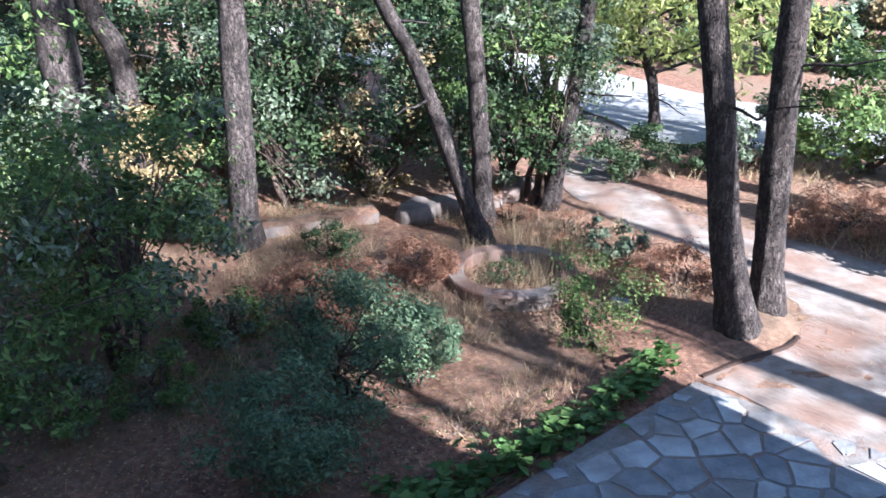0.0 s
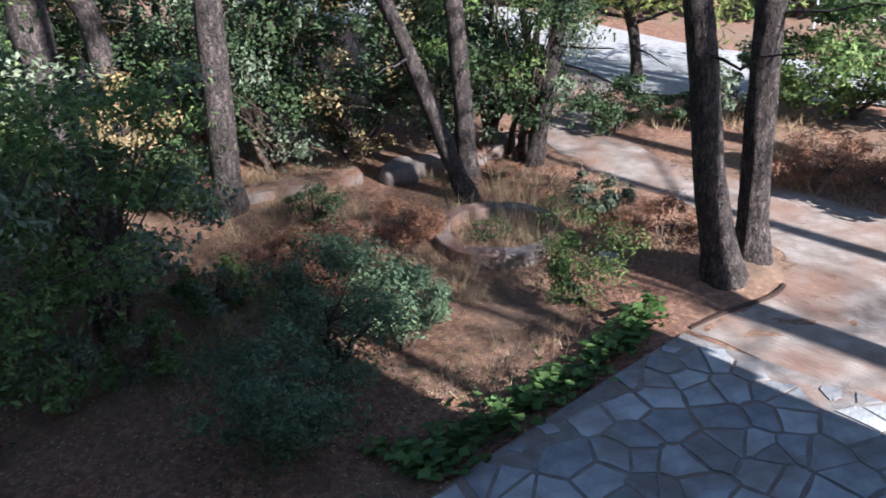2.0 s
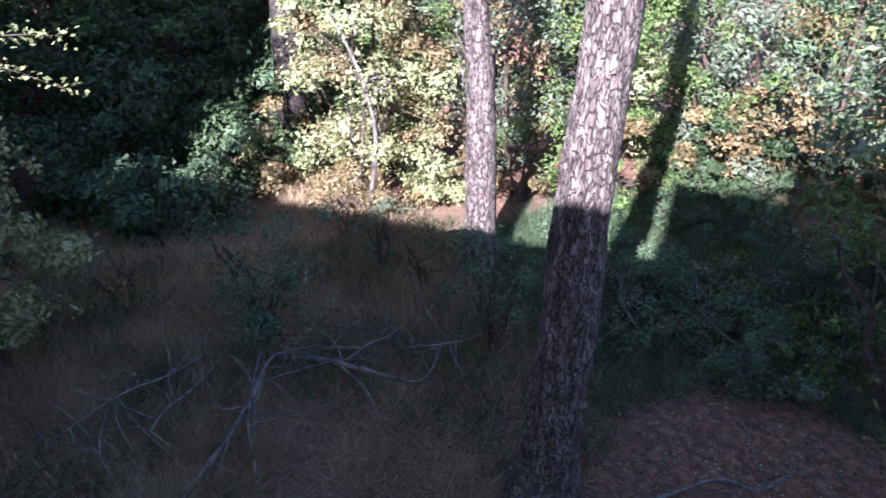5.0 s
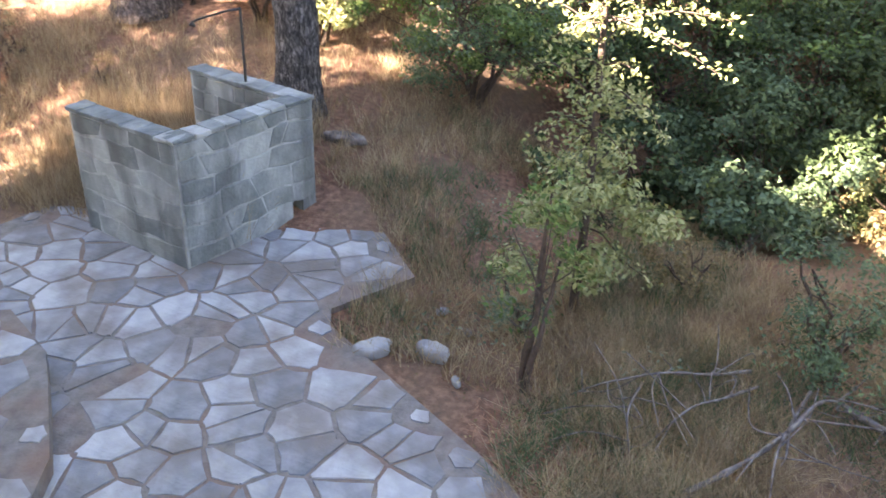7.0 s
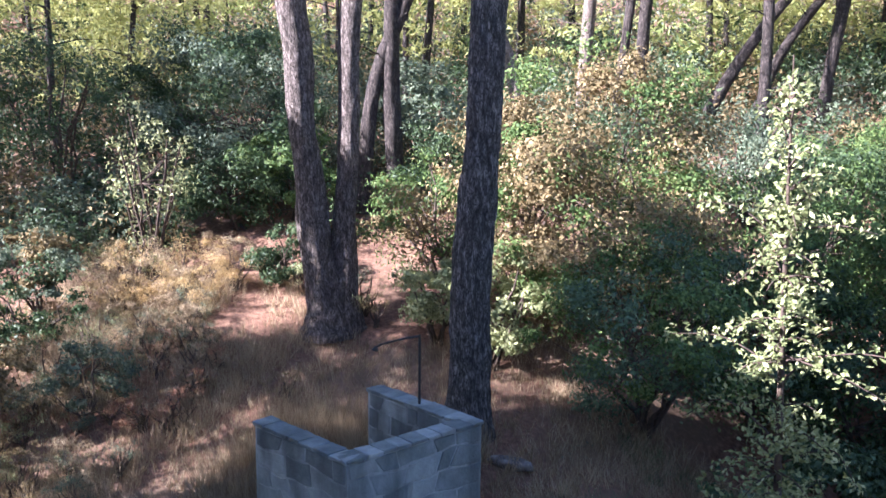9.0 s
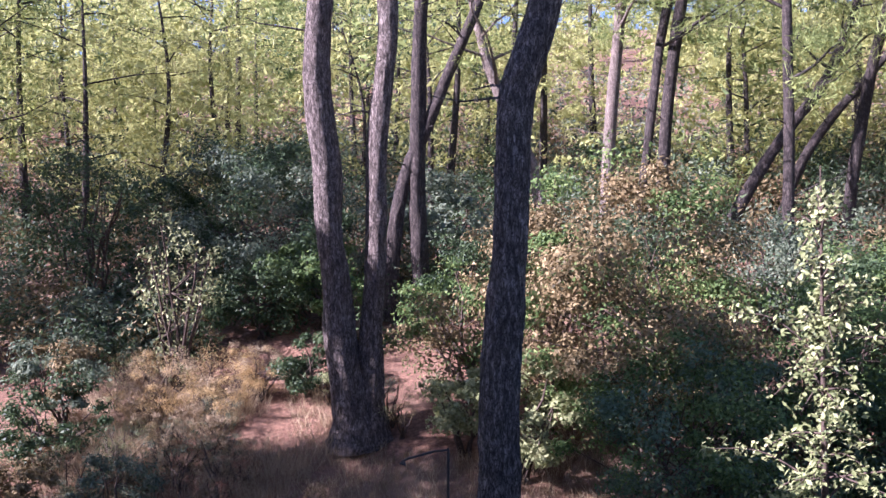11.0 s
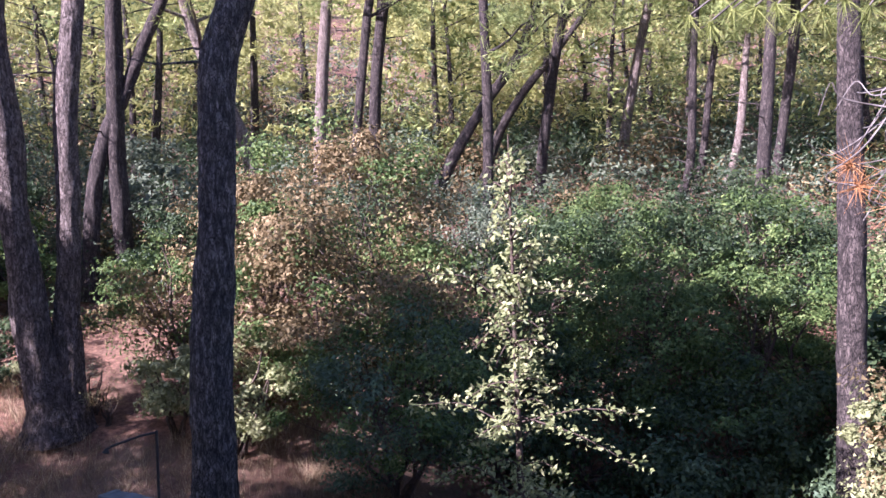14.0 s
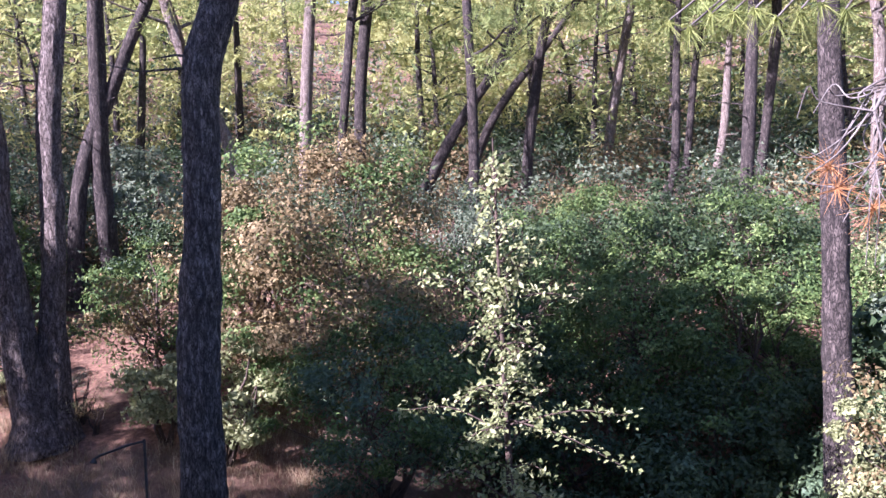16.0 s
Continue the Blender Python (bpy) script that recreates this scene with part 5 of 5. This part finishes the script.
# ---- the pale-leaved young tree in the sun ----
def pale_tree():
    x, y = -7.9, -0.9
    gz = float(h(x, y))
    t = thing("young_tree", x, y, gz, "slim young tree with large pale sunlit leaves on long side shoots", "tree")
    o = np.array([x, y, gz])
    trunk = curve([(x, y, gz - .05), (x + .02, y + .02, 1.2), (x, y - .02, 2.6), (x + .03, y - .05, 3.9), (x, y - .08, 5.2)], 30)
    v, f = tube(trunk - o, np.linspace(0.05, 0.006, 30), 7)
    raw("trunk", v, f, STEM, t, True)
    shoots = [((x, y, 2.7), (x + .1, y + .55, 2.85), (x + .15, y + 1.0, 2.82)), ((x, y, 2.75), (x + .1, y + .5, 2.62), (x + .1, y + 1.0, 2.35)),
              ((x, y, 3.8), (x, y + .35, 3.85), (x, y + .62, 3.8)), ((x, y, 3.6), (x, y - .4, 3.95), (x, y - .75, 4.0)), ((x, y, 2.6), (x, y - .5, 2.85), (x + .1, y - .95, 2.85)),
              ((x, y, 2.0), (x, y - .45, 2.3), (x, y - .8, 2.1)), ((x, y, 1.8), (x + .3, y + .4, 2.1), (x + .5, y + .6, 1.9))]
    for k in range(84):
        u = rng.uniform(0.16, 0.98)
        q = trunk[int(u * 29)]
        az = rng.uniform(0, 6.28)
        L = rng.uniform(0.2, 0.6) * (1.3 - u) + 0.08
        e = q + np.array([math.cos(az) * L, math.sin(az) * L, rng.uniform(-0.25, 0.2)])
        shoots.append((q, (q + e) / 2 + np.array([0, 0, .06]), e))
    seg, pts = [], []
    for sh in shoots:
        c = curve(sh, 12)
        seg.append(tube(c - o, np.linspace(0.011, 0.003, 12), 4))
        L = np.linalg.norm(np.diff(c, axis=0), axis=1).sum()
        for _ in range(int(92 * L) + 8):
            pts.append(c[rng.integers(2, 12)] - o + rng.normal(0, 0.045, 3))
    v, f = merge(seg)
    raw("branchwork", v, f, STEM, t, True)["kind"] = "stuff"
    p = np.array(pts)
    v, f = leaves(p, 0.06, np.tile([0.3, -0.3, 0.3], (len(p), 1)), 0.55, 0.5, 0.7)
    raw("crown", v, f, L_PALE, t)
    low = np.array([(.1, .3, 1.35), (.35, -.25, 1.2), (-.2, .55, .95), (.4, .2, .8), (-.1, -.5, 1.0), (.55, -.05, 1.5), (.15, .1, .5), (-.3, .1, 1.5), (.3, .7, 1.2), (.5, -.5, .7)])
    o2 = unit(rng.normal(0, 1, (2600, 3))) * rng.uniform(0, 1, (2600, 1)) ** .4 * np.array([.3, .3, .17])
    q = low[rng.integers(0, 10, 2600)] + o2
    v, f = leaves(q, 0.075, unit(o2), 0.5)
    raw("lower_crown", v, f, L_PALE, t)


pale_tree()

# ---- dead hanging pine twig before the balcony ----
def needle_tuft(p, d, n, L):
    way = unit(np.asarray(d) + rng.normal(0, 0.45, (n, 3)))
    return blades(np.repeat([p], n, 0) + rng.normal(0, .004, (n, 3)), L, 0.003, way)


def hanging_twig():
    t = thing("hanging_pine_branch", -3.4, 1.1, 5.75, "hanging pine branch with bare pale twigs and orange dead needles", "branch")
    o = np.array([-3.4, 1.1, 5.75])
    main = curve([(-4.3, 2.75, 6.0), (-3.9, 1.9, 6.0), (-3.4, 1.1, 5.6), (-3.12, 0.66, 5.2), (-3.06, .51, 5.02), (-2.99, .42, 4.89)], 30)
    v, f = tube(main - o, np.linspace(0.022, 0.004, 30), 6)
    raw("branch", v, f, TWIG, t, True)
    seg, dead, live = [], [], []
    tips = ((-3.02, .31, 4.96), (-2.99, .25, 4.78), (-3.02, .33, 4.68), (-3.02, .47, 4.75), (-2.97, .48, 4.58), (-3.0, .40, 4.46), (-3.0, .36, 4.85), (-2.96, .5, 4.9), (-3.05, .52, 4.66), (-3.0, .42, 4.62))
    for k in range(22):
        q = main[rng.integers(20, 30)]
        e = np.array(tips[k % 10]) + (rng.normal(0, .05, 3) if k > 9 else 0)
        c = curve([q, q * .6 + e * .4 + rng.normal(0, .05, 3), q * .25 + e * .75 + rng.normal(0, .05, 3), e], 14)
        seg.append(tube(c - o, np.linspace(.0032, .0016, 14), 4))
        if k in (2, 3, 4, 8, 9, 12, 14):
            dead.append(needle_tuft(c[-1] - o, c[-1] - c[-4] + np.array([0, 0, -.05]), 60, .095))
    for k in range(9):
        q = np.array([-3.12 + .004 * k, -0.12 + .062 * k, 5.2 + rng.uniform(-.03, .03)])
        c = curve([main[12], (main[12] + q) / 2 + np.array([0, 0, .22]), q], 10)
        seg.append(tube(c - o, np.linspace(.008, .003, 10), 4))
        live.append(needle_tuft(q - o, (0, 0, -.7), 50, .105))
    v, f = merge(seg)
    raw("twig_spray", v, f, TWIG, t, True)["kind"] = "stuff"
    v, f = merge(dead)
    raw("dead_needle_spray", v, f, NEEDLE_DRY, t)["kind"] = "stuff"
    v, f = merge(live)
    raw("green_needle_spray", v, f, NEEDLE, t)["kind"] = "stuff"


hanging_twig()

# ---- fallen branches ----
def fallen(ctrl, r, label, twigs=5):
    c = curve(ctrl, 26)
    c[:, 2] += h(c[:, 0], c[:, 1])
    t = thing("fallen_branch", c[0][0], c[0][1], c[0][2], label, "branch", "fallen branches")
    o = c[0].copy()
    v, f = tube(c - o, np.linspace(r, r * .3, 26) * (1 + .15 * rng.normal(0, 1, 26)), 7)
    raw("branch", v, f, TWIG, t, True)
    seg = []
    for k in range(twigs):
        q = c[rng.integers(6, 25)]
        e = q + np.array([rng.normal(0, .45), rng.normal(0, .45), rng.uniform(-.1, .25)])
        e[2] = max(e[2], float(h(e[0], e[1])) + .02)
        seg.append(tube(curve([q, (q + e) / 2 + rng.normal(0, .06, 3), e], 8) - o, np.linspace(r * .4, .004, 8), 5))
    if seg:
        v, f = merge(seg)
        raw("twig_spray", v, f, TWIG, t, True)["kind"] = "stuff"


FB = "grey dead fallen branch lying on dry grass"
fallen([(-5.33, 0.18, 0.05), (-5.66, 0.60, 0.18), (-6.01, 0.91, 0.26), (-6.40, 1.14, 0.26), (-6.62, 1.35, 0.18), (-6.61, 1.57, 0.05)], 0.028, FB, 8)
fallen([(-6.73, 1.48, 0.05), (-6.21, 1.73, 0.21), (-5.95, 1.89, 0.27), (-5.74, 2.16, 0.21), (-5.84, 2.48, 0.05)], 0.035, FB, 7)
fallen([(-6.40, 1.80, 0.05), (-6.33, 2.04, 0.24), (-6.41, 2.30, 0.24), (-6.93, 2.76, 0.05)], 0.02, FB, 7)
fallen([(-6.99, 1.25, 0.05), (-6.10, 0.93, 0.24), (-5.64, 0.78, 0.24), (-5.10, 0.72, 0.05)], 0.018, FB, 6)
fallen([(-7.09, 0.74, 0.05), (-6.69, 0.38, 0.21), (-6.50, -0.03, 0.27), (-6.27, -0.51, 0.21), (-6.26, -0.75, 0.05)], 0.018, FB, 9)
fallen([(-6.86, 0.79, 0.05), (-6.32, 0.45, 0.24), (-6.09, 0.18, 0.24), (-5.74, -0.13, 0.05)], 0.016, FB, 7)
fallen([(-6.63, -0.17, 0.05), (-5.88, -0.28, 0.27), (-5.63, -0.23, 0.05)], 0.014, FB, 6)
fallen([(-6.82, 1.72, 0.05), (-6.60, 1.88, 0.27), (-7.18, 2.44, 0.05)], 0.014, FB, 7)
fallen([(-6.42, 2.35, 0.05), (-6.03, 2.62, 0.27), (-6.27, 3.16, 0.05)], 0.02, FB, 8)
fallen([(-3.88, 3.11, 0.03), (-3.87, 3.67, 0.03), (-3.83, 3.96, 0.03), (-3.62, 4.13, 0.03), (-3.64, 4.40, 0.03), (-3.62, 4.70, 0.03)], 0.02, "thin dead branch on the needle litter", 5)
fallen([(-5.4, 4.4, .2), (-5.9, 4.5, .3), (-6.3, 4.8, .25)], .012, "pale dead twig in the dark undergrowth", 7)
fallen([(-4.9, 5.2, .15), (-5.3, 5.0, .35), (-5.9, 5.4, .3)], .012, "pale dead twig in the dark undergrowth", 7)
fallen([(-9.4, 3.3, .3), (-9.3, 3.35, 1.2), (-9.45, 3.2, 2.0), (-9.8, 3.0, 2.6)], .035, "pale dead limb standing among sunlit shrubs", 6)
fallen([(6.2, 11.0, .1), (6.8, 11.5, .3), (7.5, 11.6, .2)], .025, "pale dead branch on the brush heap", 9)

# ---- ground cover ----
def scatter(n, x0, x1, y0, y1, keep):
    p = np.stack([rng.uniform(x0, x1, n), rng.uniform(y0, y1, n)], 1)
    return p[keep(p[:, 0], p[:, 1])]


def patchy(x, y, s=1.0, cut=0.0):
    return np.sin(x * 1.3 * s + np.sin(y * s)) + np.cos(y * 1.7 * s + 0.6 * np.sin(x * 2.1 * s)) > cut


def off_paving(x, y):
    a, b = 0.7071 * (x + y), 0.7071 * (y - x)
    pat = (a > 1.4) & (b < 3.6) & (a < 9)
    drv = (x > 2.6) & (y < 8.3) | (x > 4.3) & (y < 9.3)
    drv = drv | ((y > 10.2) & (np.abs(x - (2.9 + 0.25 * np.clip(11.5 - y, -6, 3))) < 0.9))
    sh = (x > -9.2) & (x < -2) & (y < -0.6 - 0.55 * (-x - 4)) & (y > -7.6) & ~((x < -6.4) & (y > -2.9))
    return ~(pat | drv | sh)


def grass(name, p, length, width, per, material, label, lean=0.5):
    n = len(p) * per
    q = np.repeat(p, per, 0) + rng.normal(0, 0.05, (n, 2))
    q3 = np.column_stack([q, h(q[:, 0], q[:, 1]) - 0.03])
    way = unit(np.column_stack([rng.normal(0, lean, n), rng.normal(0, lean, n), np.ones(n)]))
    v, f = blades(q3, length, width, way)
    return tagged(raw(name, v, f, material), label, "grass", kind="stuff")


grass("dry_grass", scatter(2300, -13, -7, -13.5, -8.4, lambda x, y: patchy(x, y, 1.3, -0.3)), .5, .008, 7, GRASS_DRY, "tall dry grass among the scrub", 0.4)
west = lambda x, y: off_paving(x, y) & patchy(x, y, 0.8, -0.5) & ~((np.abs(y + 5.2 + 0.55 * (x + 8)) < 0.5) & (x < -9))
grass("dry_grass", scatter(4200, -14, -5.5, -14, -3.5, west), .24, .008, 8, GRASS_DRY, "pale dry grass on the slope beside the path")
grass("dry_grass", scatter(1500, -10.2, -7.9, -7.6, -4.4, lambda x, y: x == x), .55, .008, 7, GRASS_DRY, "tall dry grass inside and behind the shower", 0.35)
grass("dry_grass", scatter(6000, -12.5, -5.2, -4.2, 3.8, lambda x, y: off_paving(x, y) & patchy(x, y, 1.1, -0.5)), .3, .009, 8, GRASS_DRY, "dull dry grass in the shade of the house")
grass("green_grass", scatter(2600, -9, -4.4, -1.2, 4.2, lambda x, y: off_paving(x, y) & patchy(x, y, 1.4, -0.2)), .26, .008, 8, GRASS_GREEN, "dull green grass under the fallen branches", 0.7)
grass("dry_grass", scatter(2200, -9, -4.2, -1.2, 3.2, lambda x, y: off_paving(x, y)), .3, .006, 6, GRASS_DRY, "pale dead grass under the fallen branches", 0.9)
grass("dry_grass", scatter(2600, -7.6, -3.4, -1.6, 2.2, lambda x, y: off_paving(x, y) & patchy(x, y, 1.7, 0.1)), .4, .006, 9, GRASS_DRY, "long pale dead grass beside the paving", 1.1)
grass("dry_grass", scatter(1700, -3, 3.4, 6.2, 13, lambda x, y: off_paving(x, y) & patchy(x, y, 1.6, 0.35)), .24, .006, 7, GRASS_DRY, "dry straw-coloured grass tufts in the yard")
grass("dry_grass", scatter(900, -2.6, 3.0, 8.0, 12.2, lambda x, y: off_paving(x, y) & patchy(x, y, 2.1, 0.3)), .3, .006, 10, GRASS_DRY, "clumps of pale straw round the stone ring", 0.6)
grass("dry_grass", scatter(230, 0.9, 2.7, 9.4, 11.6, lambda x, y: x == x), .45, .006, 6, GRASS_DRY, "tall dry grass behind the stone ring", 0.3)
grass("green_grass", scatter(3600, -8.6, -3.6, 3.6, 8.2, lambda x, y: (x + 0.9 * y < 1.2 + 0.9 * np.sin(x * 2.3 + y) + 0.5 * np.sin(y * 3.7)) & (np.hypot(x + 3.3, y - 4.0) > 1.5)), .3, .008, 9, GRASS_GREEN, "dark green undergrowth in the house's shade", 0.6)
grass("green_grass", scatter(700, -4.2, -0.6, 6.6, 8.9, lambda x, y: patchy(x, y, 2, 0.4)), .14, .008, 9, L_IVY, "low fresh green weeds in the litter", 0.8)
grass("green_grass", scatter(1500, -12, -6.5, -3.8, 1, lambda x, y: off_paving(x, y) & patchy(x, y, 1.5, 0.1)), .26, .008, 9, GRASS_GREEN, "patches of fading green grass by the gully", 0.6)
grass("dry_grass", scatter(2600, 3, 12, 9.5, 24, lambda x, y: off_paving(x, y) & (y < 15 - 0.25 * (x - 6)) & patchy(x, y, 1, 0.2)), .3, .012, 7, GRASS_DRY, "dry grass on the verge of the road")


def litter(name, p, size, aspect, material, label):
    n = len(p)
    q = np.column_stack([p, h(p[:, 0], p[:, 1]) - 0.03 + rng.uniform(0.004, 0.03, n)])
    v, f = leaves(q, size, np.tile([0, 0, 1.0], (n, 1)), aspect, 2.0, 0.5)
    return tagged(raw(name, v, f, material), label, "litter", kind="stuff")


ANY = lambda x, y: off_paving(x, y)
litter("leaf_litter", scatter(5200, -5.5, 0.5, 1.6, 7.0, ANY), .035, .5, GRASS_DRY, "small pale dead leaves on the shaded soil")
litter("twig_litter", scatter(2600, -8, 1.5, 0.5, 8.0, ANY), .26, .03, TWIG, "thin grey twigs strewn over the soil")
litter("leaf_litter", scatter(9000, -8, 4.2, 2.6, 13, ANY), .055, .5, L_BROWN, "scattered dead brown leaves on the soil")
litter("needle_litter", scatter(26000, -7, 4.4, 2.6, 13, ANY), .13, .05, L_DRY, "fallen reddish pine needles on the soil")
litter("needle_litter", scatter(18000, -13, -4, -13, 1, ANY), .13, .05, L_DRY, "fallen reddish pine needles on the slope")
litter("needle_litter", scatter(5200, 2.6, 9, 3, 15, lambda x, y: patchy(x, y, 1.4, 0.2)), .12, .06, L_DRY, "pine needles blown over the driveway")
litter("leaf_litter", scatter(900, -9, -3, -7.5, -1, lambda x, y: x == x), .045, .5, L_BROWN, "dead leaves on the paving")

def weeds(name, p, size, height, material, label):
    n = len(p)
    q = np.column_stack([p, h(p[:, 0], p[:, 1]) + rng.uniform(0, height, n)])
    v, f = leaves(q, size, np.tile([0, 0, 1.0], (n, 1)), 0.6, 1.0, 0.7)
    return tagged(raw(name, v, f, material), label, "weeds", kind="stuff")


def along(x0, y0, x1, y1, n, spread):
    u = rng.uniform(0, 1, n)
    return np.column_stack([x0 + (x1 - x0) * u + rng.normal(0, spread, n), y0 + (y1 - y0) * u + rng.normal(0, spread, n)])


weeds("creeping_weed", along(-2.35, 3.6, -2.75, 4.6, 420, .09), .05, .1, L_IVY, "bright green creeping weed on the litter")
weeds("creeping_weed", along(-0.3, 4.9, -1.2, 4.5, 380, .12), .06, .12, L_IVY, "bright green creeping weed by the patio")
weeds("creeping_weed", along(-3.2, 8.6, -1.4, 8.3, 700, .2), .05, .1, L_GREEN, "low green weeds before the dead brush")
weeds("creeping_weed", scatter(2600, -5.5, 0.6, 3.4, 7.6, lambda x, y: off_paving(x, y) & patchy(x, y, 2.2, 1.0)), .045, .1, L_DARK, "low dark weeds in the litter")
weeds("creeping_weed", scatter(2400, -11.5, -6.6, -3.6, 0.6, lambda x, y: off_paving(x, y) & patchy(x, y, 2.0, 0.6)), .05, .22, L_OLIVE, "low grey-green weeds beside the shower paving")

# ---- beyond the road ----
def fence():
    t = thing("wire_fence", 9.0, 21.0, 0, "low wire-mesh fence on thin white and grey posts beyond the road", "fence")
    for k in range(6):
        p = np.array([9.4, 21.0, 0]) + np.array([1.5, .12, 0]) * k
        v, f = tube([p + (0, 0, -.1), p + (0, 0, .4), p + (0, 0, .82)] - np.array([9, 21, 0]), [.024, .024, .024], 6)
        raw("post", v, f, WHITE if k in (1, 2) else GALV, t)
        if k < 5:
            seg = []
            for j in range(12):
                a = p + np.array([1.5, .12, 0]) * (j / 12) - np.array([9, 21, 0])
                seg.append(tube([a + (0, 0, .1), a + (0, 0, .76)], [.0025, .0025], 3))
            for z in (.1, .25, .42, .6, .78):
                a = p - np.array([9, 21, 0])
                seg.append(tube([a + (0, 0, z), a + (1.5, .12, z)], [.003, .003], 3))
            v, f = merge(seg)
            raw("mesh_panel", v, f, GALV, t)


fence()


def gate_pillar(x, y, hh):
    bm = bmesh.new()
    bmesh.ops.create_cube(bm, size=1)
    for q in bm.verts:
        q.co = Vector((q.co.x * .55, q.co.y * .4, q.co.z * hh + hh / 2 - .05))
    bmesh.ops.bevel(bm, geom=bm.edges[:], offset=0.02, segments=1, affect="EDGES")
    ob = part("gate_pillar", bm, WHITE, None)
    ob.location = (x, y, 0)
    tagged(ob, "white rendered gate pillar beyond the road", "pillar")


gate_pillar(10.5, 18.3, 1.15)
gate_pillar(12.0, 19.0, .6)
